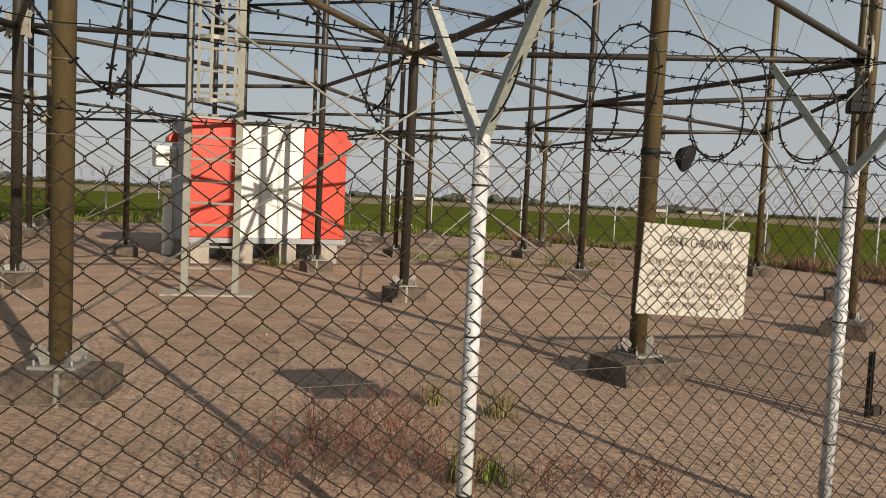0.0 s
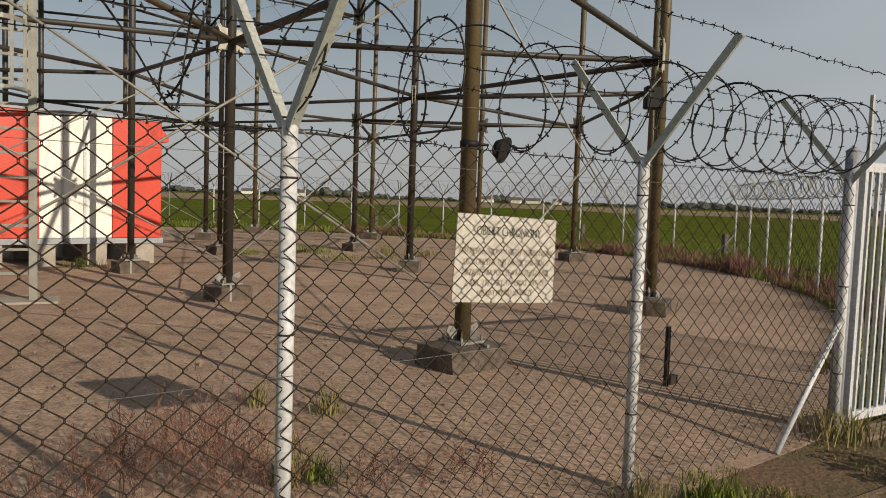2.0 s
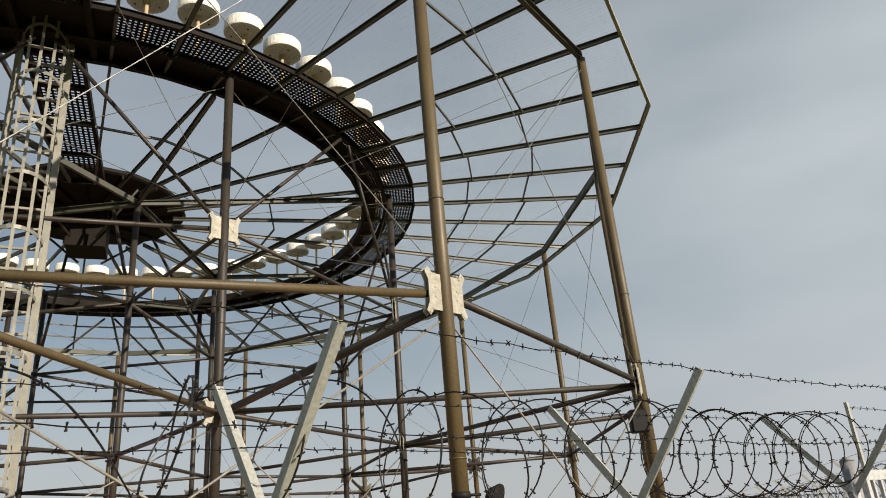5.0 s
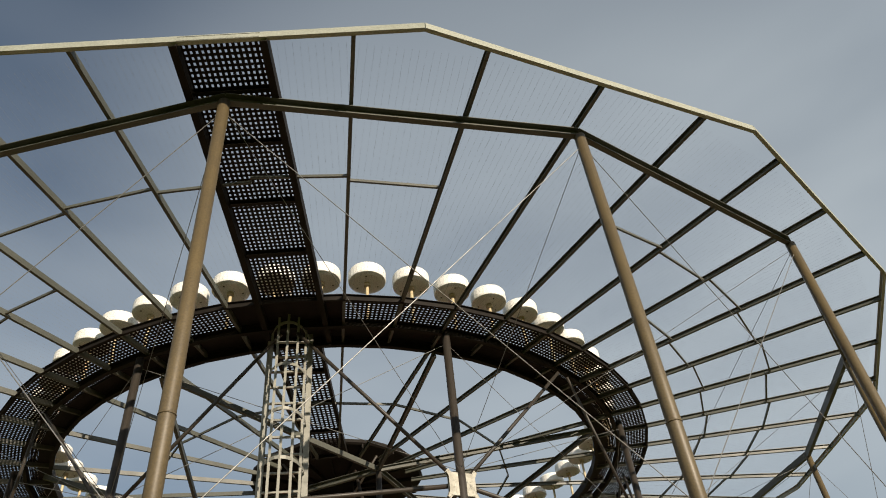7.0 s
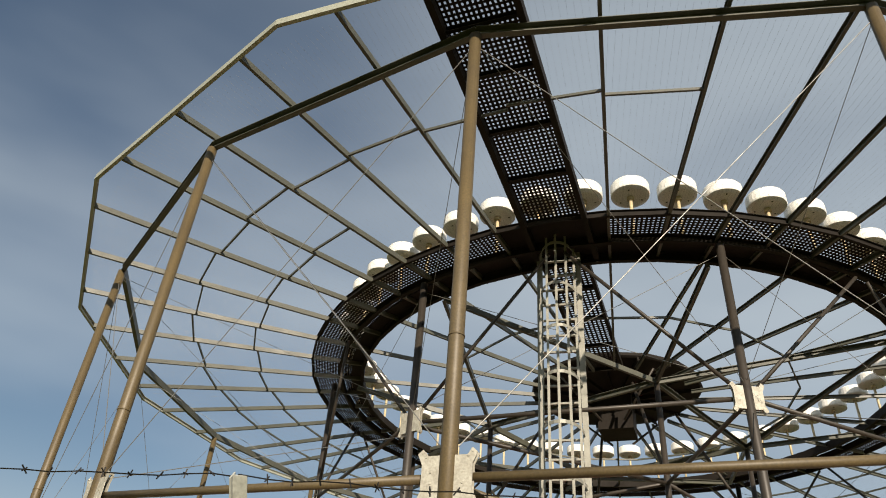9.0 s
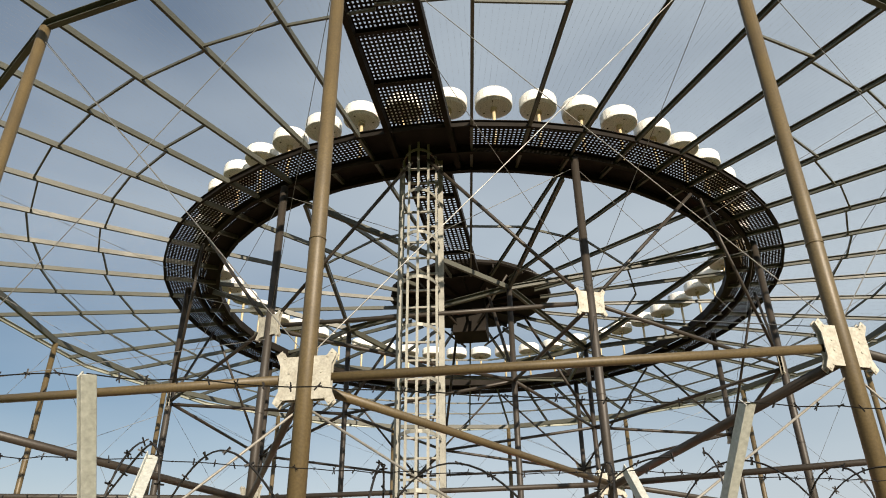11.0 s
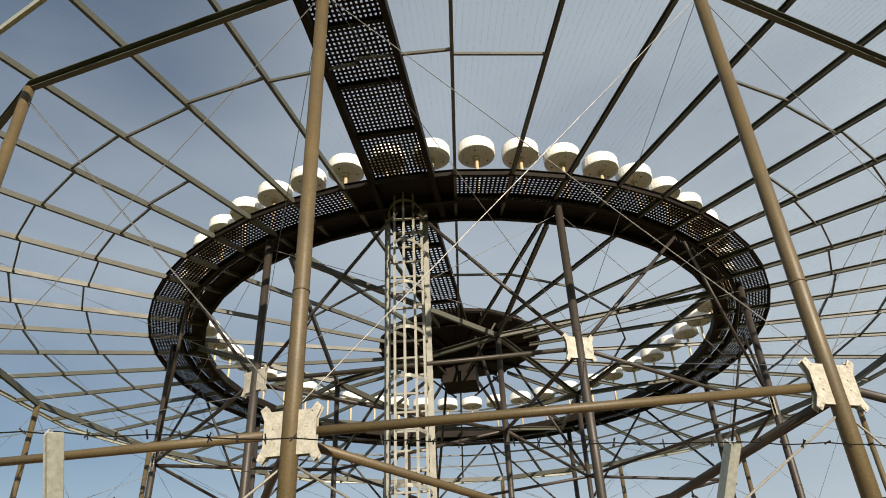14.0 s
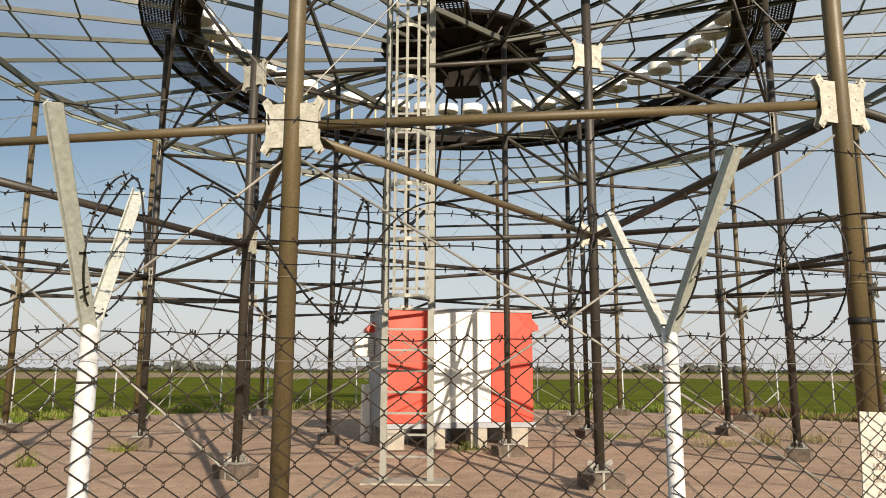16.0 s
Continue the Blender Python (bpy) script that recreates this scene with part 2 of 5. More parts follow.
def part(name, bm, mat, parent, label="", smooth=False, kind="", local=False):
    """Links a bmesh (world coordinates, or the parent's own where local) or a mesh as one mesh object under parent."""
    me = bm if isinstance(bm, bpy.types.Mesh) else finish(name, bm, mat, smooth)
    ob = new(name, me)
    if parent is not None:
        ob.parent = parent
        if not local and parent.type == "EMPTY":
            ob.matrix_parent_inverse = parent.matrix_basis.inverted()
    return tagged(ob, label, "", "", kind)


def tube(bm, p, q, r, n=8, caps=True, r2=None):
    p, q = Vector(p), Vector(q)
    d = q - p
    if d.length < 1e-6:
        return
    rot = d.to_track_quat("Z", "Y").to_matrix()
    r2 = r if r2 is None else r2
    rings = []
    for c, rr in ((p, r), (q, r2)):
        rings.append([bm.verts.new(c + rot @ Vector((rr * math.cos(2 * math.pi * i / n), rr * math.sin(2 * math.pi * i / n), 0))) for i in range(n)])
    for i in range(n):
        f = bm.faces.new((rings[0][i], rings[0][(i + 1) % n], rings[1][(i + 1) % n], rings[1][i]))
        f.smooth = n > 5
    if caps:
        bm.faces.new(rings[0][::-1])
        bm.faces.new(rings[1])


def beam(bm, p, q, w, h, up=(0, 0, 1)):
    """A bar of width w and height h from p to q."""
    p, q = Vector(p), Vector(q)
    d = (q - p).normalized()
    s = d.cross(Vector(up))
    s = s.normalized() if s.length > 1e-4 else Vector((1, 0, 0))
    t = s.cross(d).normalized()
    v = [bm.verts.new(c + s * (a * w / 2) + t * (b * h / 2)) for c in (p, q) for a, b in ((-1, -1), (1, -1), (1, 1), (-1, 1))]
    for idx in ((3, 2, 1, 0), (4, 5, 6, 7), (0, 1, 5, 4), (1, 2, 6, 5), (2, 3, 7, 6), (3, 0, 4, 7)):
        bm.faces.new([v[i] for i in idx])


def channel(bm, p, q, w, h, t=0.012, up=(0, 0, 1)):
    """A C-section from p to q: a web and two flanges."""
    p, q = Vector(p), Vector(q)
    d = (q - p).normalized()
    s = d.cross(Vector(up)).normalized()
    n = s.cross(d).normalized()
    prof = ((-w / 2, -h / 2), (w / 2, -h / 2), (w / 2, -h / 2 + t), (-w / 2 + t, -h / 2 + t), (-w / 2 + t, h / 2 - t), (w / 2, h / 2 - t), (w / 2, h / 2), (-w / 2, h / 2))
    ends = [[bm.verts.new(c + s * x + n * y) for x, y in prof] for c in (p, q)]
    for i in range(8):
        j = (i + 1) % 8
        bm.faces.new((ends[0][i], ends[0][j], ends[1][j], ends[1][i]))
    bm.faces.new(ends[0][::-1])
    bm.faces.new(ends[1])


def box(bm, x0, x1, y0, y1, z0, z1, m=None):
    v = [bm.verts.new((x, y, z)) for x in (x0, x1) for y in (y0, y1) for z in (z0, z1)]
    for idx in ((0, 1, 3, 2), (4, 6, 7, 5), (0, 4, 5, 1), (2, 3, 7, 6), (0, 2, 6, 4), (1, 5, 7, 3)):
        bm.faces.new([v[i] for i in idx])
    if m is not None:
        bmesh.ops.transform(bm, matrix=m, verts=v)
    return v


def bevelled(bm, width=0.01):
    bmesh.ops.bevel(bm, geom=bm.edges[:] , offset=width, segments=1, affect="EDGES")
    return bm


def ring_solid(bm, profile, n=24, centre=(0, 0, 0)):
    """Turns (radius, height) pairs about z."""
    rings = []
    for r, z in profile:
        if r < 1e-5:
            rings.append([bm.verts.new((centre[0], centre[1], centre[2] + z))])
        else:
            rings.append([bm.verts.new((centre[0] + r * math.cos(2 * math.pi * i / n), centre[1] + r * math.sin(2 * math.pi * i / n), centre[2] + z)) for i in range(n)])
    for a, b in zip(rings, rings[1:]):
        for i in range(n):
            j = (i + 1) % n
            if len(a) == 1 and len(b) > 1:
                bm.faces.new((a[0], b[j], b[i]))
            elif len(b) == 1 and len(a) > 1:
                bm.faces.new((a[i], a[j], b[0]))
            else:
                bm.faces.new((a[i], a[j], b[j], b[i]))


def ribbon(bm, pts, mid, thick, height):
    """A flat strip bent along pts, its faces turned to mid."""
    rows = []
    for p in pts:
        o = Vector((p.x - mid.x, p.y - mid.y, 0)).normalized() * thick
        h = Vector((0, 0, height / 2))
        rows.append([bm.verts.new(v) for v in (p - h, p + o - h, p + o + h, p + h)])
    for a, b in zip(rows, rows[1:]):
        for i in range(4):
            bm.faces.new((a[i], a[(i + 1) % 4], b[(i + 1) % 4], b[i]))
    bm.faces.new(rows[0])
    bm.faces.new(rows[-1][::-1])


def strands(name, lines, r, mat, parent, label="", kind="", n=3):
    """Many thin wires (lists of points) as one mesh."""
    verts, faces = [], []
    for pts in lines:
        pts = [Vector(p) for p in pts]
        base = len(verts)
        for i, p in enumerate(pts):
            d = (pts[min(i + 1, len(pts) - 1)] - pts[max(i - 1, 0)]).normalized()
            s = d.cross(Vector((0.13, 0.31, 0.94))).normalized()
            t = d.cross(s)
            for k in range(n):
                a = 2 * math.pi * k / n
                verts.append(p + s * (r * math.cos(a)) + t * (r * math.sin(a)))
        for i in range(len(pts) - 1):
            for k in range(n):
                a, b = base + i * n + k, base + i * n + (k + 1) % n
                faces.append((a, b, b + n, a + n))
    me = bpy.data.meshes.new(name)
    me.from_pydata(verts, [], faces)
    me.materials.append(mat)
    return part(name, me, mat, parent, label, kind=kind)


# ---- plan ----
CX, CY = -6.613, 14.912
PHI, STEP = -1.268, 2 * math.pi / 16
R_P, R_Q, R_C = 12.868, 7.644, 3.4
Z_P, Z_Q, Z_DECK, Z_RIM = 9.97, 10.0, 10.16, 10.196
R_RIM = 13.93
R_IN, R_OUT = 6.93, 8.26


def pol(r, k, z=0.0):
    """The point at radius r, k sixteenths round from the gangway."""
    a = PHI + k * STEP
    return Vector((CX + r * math.cos(a), CY + r * math.sin(a), z))


FA, FDIR, FSTEP, Z_Y = Vector((0.657, 0.675, 0)), 0.6302, 2.173, 1.938
FU = Vector((math.cos(FDIR), math.sin(FDIR), 0))
FN = Vector((-FU.y, FU.x, 0))
GATE = [Vector((4.41, 3.2, 0)), Vector((5.63, 3.87, 0)), Vector((7.02, 4.66, 0))]

M_SOIL = material("reddish_soil_with_moss", (0.15, 0.086, 0.045), (0.085, 0.07, 0.025), 1.6, 0.95, 0.0, 0.8, 25, 0.3)
M_PAVER = material("lattice_paver_concrete", (0.25, 0.172, 0.104), (0.145, 0.1, 0.06), 2.2, 0.9, 0.0, 0.5, 40)
M_BRICK = material("worn_paving_brick", (0.24, 0.17, 0.12), (0.16, 0.12, 0.08), 5, 0.9, 0.0, 0.4, 40)
M_LEAF = material("weed_leaves", (0.09, 0.14, 0.02), (0.05, 0.085, 0.013), 2, 0.6, 0.0, 0.0, 20, 0.5, 0.35)
M_ROOF = material("far_roof", (0.13, 0.1, 0.09), (0.1, 0.08, 0.07), 0.3, 0.8, 0.0, 0.0)
M_LENS = material("dark_lamp_glass", (0.02, 0.02, 0.025), (0.03, 0.03, 0.03), 5, 0.12, 0.0, 0.0)
M_ROD = material("dull_tie_rod", (0.27, 0.26, 0.23), (0.19, 0.18, 0.16), 9, 0.55, 0.2, 0.0)

# ---- ground and distance ----
def sheet(name, pts, z, mat, label, category):
    bm = bmesh.new()
    bm.faces.new([bm.verts.new((p[0], p[1], z)) for p in pts])
    bmesh.ops.triangulate(bm, faces=bm.faces[:])
    return tagged(part(name, bm, mat, None), label, category, "", "structure")


EDGE = [(7.16, 4.78), (11.4, 21.0), (6.8, 30.5), (0.2, 35.0), (-12.0, 37.0), (-23.0, 31.0), (-28.3, 19.5), (-22.0, 2.0)]
bm = bmesh.new()
disc = [bm.verts.new((1800 * math.cos(i * math.pi / 32), 1800 * math.sin(i * math.pi / 32), -0.03)) for i in range(64)]
bm.faces.new(disc)
bmesh.ops.triangulate(bm, faces=bm.faces[:])
tagged(part("ground", bm, M_GRASS, None), "flat green meadow reaching to the horizon", "ground", "", "structure")


def yard_edge(i, n=90):
    a = 2 * math.pi * i / n
    r = 15.95 + 0.6 * noise.noise(Vector((math.cos(a) * 2.2, math.sin(a) * 2.2, 0.3)))
    return Vector((CX + r * math.cos(a), CY + r * math.sin(a), 0))


bm = bmesh.new()
pts = []
for i in range(90):
    p = yard_edge(i)
    over = (p - FA).dot(FN)
    if over < -0.35 + 0.5 * noise.noise(p * 0.5):
        p = p - FN * (over + 0.35 - 0.5 * noise.noise(p * 0.5))
    pts.append(p)
centre = bm.verts.new((CX, CY, 0.0))
rim = [bm.verts.new((p.x, p.y, 0.0)) for p in pts]
skirt = [bm.verts.new((p.x + (p.x - CX) * 0.02, p.y + (p.y - CY) * 0.02, -0.06)) for p in pts]
for i in range(90):
    j = (i + 1) % 90
    bm.faces.new((centre, rim[i], rim[j]))
    bm.faces.new((rim[i], skirt[i], skirt[j], rim[j]))
tagged(part("pavement", bm, M_SAND, None), "sandy gravel yard with worn pale surface", "gravel yard", "", "structure")

# far bare fields and woods
bm = bmesh.new()
for a0, a1, r0, r1 in ((58, 175, 170, 470), (20, 58, 105, 430), (-40, 20, 260, 600)):
    v = []
    for i in range(25):
        a = radians(a0 + (a1 - a0) * i / 24)
        v.append([bm.verts.new((rr * math.cos(a), rr * math.sin(a), 0.0)) for rr in (r0 * (1 + 0.12 * math.sin(i * 1.7)), r1)])
    for p, q in zip(v, v[1:]):
        bm.faces.new((p[0], p[1], q[1], q[0]))
tagged(part("bare_fields", bm, M_FIELD, None), "pale bare fields beyond the meadow", "field", "", "structure")

tmp = bmesh.new()
bmesh.ops.create_icosphere(tmp, subdivisions=1, radius=1.0)
ball = np.array([v.co[:] for v in tmp.verts])
ball_faces = [[v.index for v in f.verts] for f in tmp.faces]
tmp.free()
rnd = random.Random(5)
verts, faces = [], []
for i in range(3600):
    a = radians(-60 + 250 * rnd.random())
    dens = noise.noise(Vector((math.cos(a) * 7, math.sin(a) * 7, 1.7))) + 0.5 * noise.noise(Vector((math.cos(a) * 31, math.sin(a) * 31, 4.7)))
    r = 880 + 260 * rnd.random()
    h = (4.0 + 13.0 * max(0, dens + 0.12)) * (0.35 + 0.75 * rnd.random())
    q = Euler((rnd.random() * 3, rnd.random() * 3, rnd.random() * 3)).to_matrix()
    pts = (ball * np.array([rnd.uniform(0.7, 1.3) for _ in range(len(ball))])[:, None]) @ np.array(q)
    w = 2.5 + 0.35 * h
    pts = pts * np.array([w, w, h * 0.55]) + np.array([r * math.cos(a), r * math.sin(a), h * 0.5])
    base = len(verts)
    verts.extend(pts.tolist())
    faces.extend([[base + x for x in f] for f in ball_faces])
me = bpy.data.meshes.new("far_woods")
me.from_pydata(verts, [], faces)
me.materials.append(M_TREES)
tagged(part("far_woods", me, M_TREES, None), "dark line of far woods on the horizon", "woods", "", "stuff")

for a, r, w in ((84.5, 780, 14), (86.0, 800, 9), (82.2, 760, 10), (80.9, 820, 16), (79.0, 790, 9), (103.0, 840, 12), (99.0, 800, 8)):
    ob = empty("farm_house", (r * math.cos(radians(a)), r * math.sin(radians(a)), 0), a + 80, "small white far house with red roof", "house", "far houses")
    bm = bmesh.new()
    box(bm, -w / 2, w / 2, -4, 4, -0.1, 3.2)
    part("wall", bm, M_WHITE, ob, local=True)
    bm = bmesh.new()
    v = [bm.verts.new(p) for p in ((-w / 2 - 0.4, -4.4, 3.2), (w / 2 + 0.4, -4.4, 3.2), (w / 2 + 0.4, 4.4, 3.2), (-w / 2 - 0.4, 4.4, 3.2), (-w / 2 - 0.4, 0, 6.4), (w / 2 + 0.4, 0, 6.4))]
    for idx in ((0, 1, 5, 4), (2, 3, 4, 5), (0, 4, 3), (1, 2, 5), (3, 2, 1, 0)):
        bm.faces.new([v[i] for i in idx])
    part("roof", bm, M_ROOF, ob, local=True)


# ---- antenna platform ----
platform = empty("antenna_platform", (CX, CY, 0), 0, "brown steel platform of a round radio beacon on slender posts", "antenna platform")
FOOT = 0.24
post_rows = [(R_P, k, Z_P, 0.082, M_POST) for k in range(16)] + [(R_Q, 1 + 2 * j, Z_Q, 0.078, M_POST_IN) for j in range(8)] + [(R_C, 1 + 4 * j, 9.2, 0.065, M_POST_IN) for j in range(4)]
for r, k, z, rad, mat in post_rows:
    bm = bmesh.new()
    p = pol(r, k)
    tube(bm, p + Vector((0, 0, FOOT + 0.02)), p + Vector((0, 0, z)), rad, 14)
    tube(bm, p + Vector((0, 0, 2.52)), p + Vector((0, 0, 2.535)), rad + 0.006, 14)
    tube(bm, p + Vector((0, 0, 5.3)), p + Vector((0, 0, 5.315)), rad + 0.006, 14)
    post = part("post", bm, mat, platform)
    bm = bmesh.new()
    d = (p - Vector((CX, CY, 0))).normalized()
    beam(bm, p - d * 0.17 + Vector((0, 0, FOOT + 0.012)), p + d * 0.17 + Vector((0, 0, FOOT + 0.012)), 0.34, 0.024)
    for s in range(4):
        a = PHI + k * STEP + math.pi / 4 + s * math.pi / 2
        e = Vector((math.cos(a), math.sin(a), 0))
        tube(bm, p + e * 0.19 + Vector((0, 0, FOOT)), p + e * 0.19 + Vector((0, 0, FOOT + 0.07)), 0.012, 6)
        beam(bm, p + e * (rad - 0.01) + Vector((0, 0, FOOT + 0.07)), p + e * (rad + 0.07) + Vector((0, 0, FOOT + 0.05)), 0.008, 0.1)
    part("base_plate", bm, M_ROD, post, "galvanised base plate with bolts")
    if r == R_C:
        continue
    tang = Vector((-d.y, d.x, 0))
    for side in (-1, 1):
        bm = bmesh.new()
        fin = [p + tang * (side * u) + Vector((0, 0, FOOT + w)) for u, w in ((rad - 0.01, 0.03), (0.13, 0.03), (0.22, 0.12), (0.19, 0.18), (0.13, 0.16), (rad - 0.01, 0.11))]
        lo, hi = [bm.verts.new(c - d * 0.007) for c in fin], [bm.verts.new(c + d * 0.007) for c in fin]
        bm.faces.new(lo)
        bm.faces.new(hi[::-1])
        for i in range(6):
            bm.faces.new((lo[i], hi[i], hi[(i + 1) % 6], lo[(i + 1) % 6]))
        tube(bm, fin[3].lerp(fin[4], 0.5) - d * 0.02 - Vector((0, 0, 0.04)), fin[3].lerp(fin[4], 0.5) + d * 0.02 - Vector((0, 0, 0.04)), 0.014, 6)
        part("base_gusset", bm, M_ROD, post, "pale galvanised fin holding a tie rod")



def zn(k):
    return 4.2 if k % 2 == 1 else 3.88


def pipe(p, q, r=0.05, mat=M_POST, name="pipe"):
    bm = bmesh.new()
    tube(bm, p, q, r, 10)
    return part(name, bm, mat, platform)


# the gusset plates, galvanised, two on each post
def gusset(r, k, z, size=1.0):
    bm = bmesh.new()
    p = pol(r, k, z)
    a = PHI + k * STEP
    tang = Vector((-math.sin(a), math.cos(a), 0))
    out = Vector((math.cos(a), math.sin(a), 0))
    for s in (-1, 1):
        for dd in (-0.03, 0.03):
            o = p + out * dd
            outline = ((0.07, -0.2), (0.19, -0.2), (0.235, -0.265), (0.285, -0.22), (0.24, -0.12), (0.24, 0.12), (0.285, 0.22), (0.235, 0.265), (0.19, 0.2), (0.07, 0.2))
            ring = [o + tang * (s * x * size) + Vector((0, 0, y * size)) for x, y in outline]
            lo = [bm.verts.new(v - out * 0.006) for v in ring]
            hi = [bm.verts.new(v + out * 0.006) for v in ring]
            bm.faces.new(lo)
            bm.faces.new(hi[::-1])
            for i in range(10):
                bm.faces.new((lo[i], hi[i], hi[(i + 1) % 10], lo[(i + 1) % 10]))
        for x, y in ((0.2, -0.19), (0.24, -0.23), (0.2, 0.19), (0.24, 0.23), (0.15, 0.05), (0.15, -0.05)):
            c = p + tang * (s * x * size) + Vector((0, 0, y * size))
            tube(bm, c - out * 0.044, c + out * 0.044, 0.012, 6)
    part("gusset_plate", bm, M_PLATE, platform, "galvanised bolted gusset plates")


for k in range(16):
    gusset(R_P, k, zn(k))
    a, b = pol(R_P, k, zn(k)), pol(R_P, k + 1, zn(k + 1))
    d = (b - a).normalized()
    # the two nearest ring pipes keep the lit brown, the others the shade-darkened tone
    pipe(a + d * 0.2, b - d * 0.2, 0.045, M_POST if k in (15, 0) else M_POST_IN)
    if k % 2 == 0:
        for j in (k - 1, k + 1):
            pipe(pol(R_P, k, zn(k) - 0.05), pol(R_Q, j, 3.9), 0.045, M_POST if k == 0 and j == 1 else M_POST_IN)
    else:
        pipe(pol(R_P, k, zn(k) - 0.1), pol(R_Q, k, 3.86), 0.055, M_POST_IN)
for j in range(8):
    k = 1 + 2 * j
    gusset(R_Q, k, 6.95)
    gusset(R_Q, k, 3.9, 0.8)
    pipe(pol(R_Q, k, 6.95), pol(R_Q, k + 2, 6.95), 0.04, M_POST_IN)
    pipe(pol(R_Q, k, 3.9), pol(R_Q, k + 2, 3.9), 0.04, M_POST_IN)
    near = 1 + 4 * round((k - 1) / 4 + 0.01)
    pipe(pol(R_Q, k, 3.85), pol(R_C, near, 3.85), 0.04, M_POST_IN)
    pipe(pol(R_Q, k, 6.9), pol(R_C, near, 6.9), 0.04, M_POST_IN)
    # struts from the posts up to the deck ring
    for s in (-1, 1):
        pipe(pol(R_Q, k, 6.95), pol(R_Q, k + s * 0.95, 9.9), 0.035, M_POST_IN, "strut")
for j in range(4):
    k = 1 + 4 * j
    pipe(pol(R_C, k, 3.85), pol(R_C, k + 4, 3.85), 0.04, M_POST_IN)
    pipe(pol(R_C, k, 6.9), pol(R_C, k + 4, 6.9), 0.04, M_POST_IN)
    bm = bmesh.new()
    channel(bm, pol(R_C, k, 9.2), pol(R_C, k + 4, 9.2), 0.08, 0.14)
    part("frame_beam", bm, M_BEAM, platform)
    for kk in (k - 2, k, k + 2):
        bm = bmesh.new()
        channel(bm, pol(R_C, k, 9.2), pol(R_IN + 0.1, kk, 9.95), 0.07, 0.12)
        part("frame_beam", bm, M_BEAM, platform)
    pipe(pol(R_C, k, 7.0), pol(1.6, k, 10.0), 0.04, M_POST_IN, "strut")

# cross bracing of thin cables with turnbuckles
for k in range(16):
    for a, b in ((k, k + 1), (k + 1, k)):
        strands("cable", [[pol(R_P, a, zn(a) + 0.2), pol(R_P, b, Z_P - 0.2)]], 0.006, M_CABLE, platform, n=5)
        bm = bmesh.new()
        tube(bm, pol(R_P, a, zn(a) - 0.25), pol(R_P, b, 0.55), 0.012, 6)
        part("tie_rod", bm, M_ROD, platform)
for j in range(8):
    k = 1 + 2 * j
    for a, b in ((k, k + 2), (k + 2, k)):
        strands("cable", [[pol(R_Q, a, 7.2), pol(R_Q, b, 9.8)]], 0.006, M_CABLE, platform, n=5)
        bm = bmesh.new()
        tube(bm, pol(R_Q, a, 3.7), pol(R_Q, b, 0.55), 0.012, 6)
        part("tie_rod", bm, M_ROD, platform)
    strands("cable", [[pol(R_Q, k, 6.7), pol(R_P, k, 4.4)]], 0.006, M_CABLE, platform, n=5)
    strands("cable", [[pol(R_Q, k, 7.2), pol(R_P, k, 9.8)]], 0.005, M_CABLE, platform, n=5)
    strands("cable", [[pol(R_P, k - 1, 9.85), pol(R_Q, k, 7.2)]], 0.005, M_CABLE, platform, n=5)
    strands("cable", [[pol(R_P, k + 1, 9.85), pol(R_Q, k, 7.2)]], 0.005, M_CABLE, platform, n=5)

# ring beam, rim, radial beams, purlins
SIDE = R_RIM * math.cos(STEP / 2)


def rim_r(k):
    off = ((k + 0.5) % 1.0 - 0.5) * STEP
    return SIDE / math.cos(off)


for k in range(16):
    bm = bmesh.new()
    channel(bm, pol(R_P, k, Z_P + 0.07), pol(R_P, k + 1, Z_P + 0.07), 0.09, 0.17)
    part("ring_beam", bm, M_BEAM, platform)
    bm = bmesh.new()
    channel(bm, pol(R_RIM, k + 0.5, Z_RIM + 0.04), pol(R_RIM, k - 0.5, Z_RIM + 0.04), 0.06, 0.12)
    part("rim_beam", bm, M_RIM, platform, "pale galvanised rim beam")
for i in range(48):
    k = i / 3
    if i == 0:
        continue
    bm = bmesh.new()
    channel(bm, pol(R_IN, k, Z_RIM + 0.03), pol(rim_r(k) - 0.03, k, Z_RIM + 0.03), 0.055, 0.11)
    part("radial_beam", bm, M_BEAM, platform)
for i in range(48):
    k = i / 3
    rows = (9.68 + (0.0 if i % 2 else 0.09), 11.2 + (0.0 if i % 2 else 0.09))
    if i in (2, 3):
        continue
    if i <= 5 or i >= 45:
        rows = rows[1:]
    for r in rows:
        bm = bmesh.new()
        beam(bm, pol(r, k, Z_RIM + 0.02), pol(r, k + 1 / 3, Z_RIM + 0.02), 0.035, 0.05)
        part("purlin", bm, M_BEAM, platform)
for i in range(24):
    k = i / 1.5 + 1 / 3
    bm = bmesh.new()
    channel(bm, pol(2.0, k, Z_RIM), pol(R_IN, k, Z_RIM), 0.05, 0.1)
    part("inner_beam", bm, M_BEAM, platform)
for k in range(16):
    bm = bmesh.new()
    beam(bm, pol(4.6, k, Z_RIM), pol(4.6, k + 1, Z_RIM), 0.035, 0.05)
    part("purlin", bm, M_BEAM, platform)

# counterpoise wires
wires = []
for i in range(48):
    mid = (i + 0.5) / 3
    u = (pol(1, mid) - pol(0, mid)).normalized()
    t = Vector((-u.y, u.x, 0))
    for s in np.arange(-0.9, 0.91, 0.1):
        r0 = max(R_OUT, abs(s) / math.tan(STEP / 6) + 0.02)
        if r0 < 13.2:
            o = Vector((CX, CY, Z_RIM + 0.1)) + t * float(s)
            wires.append([o + u * r0, o + u * 13.55])
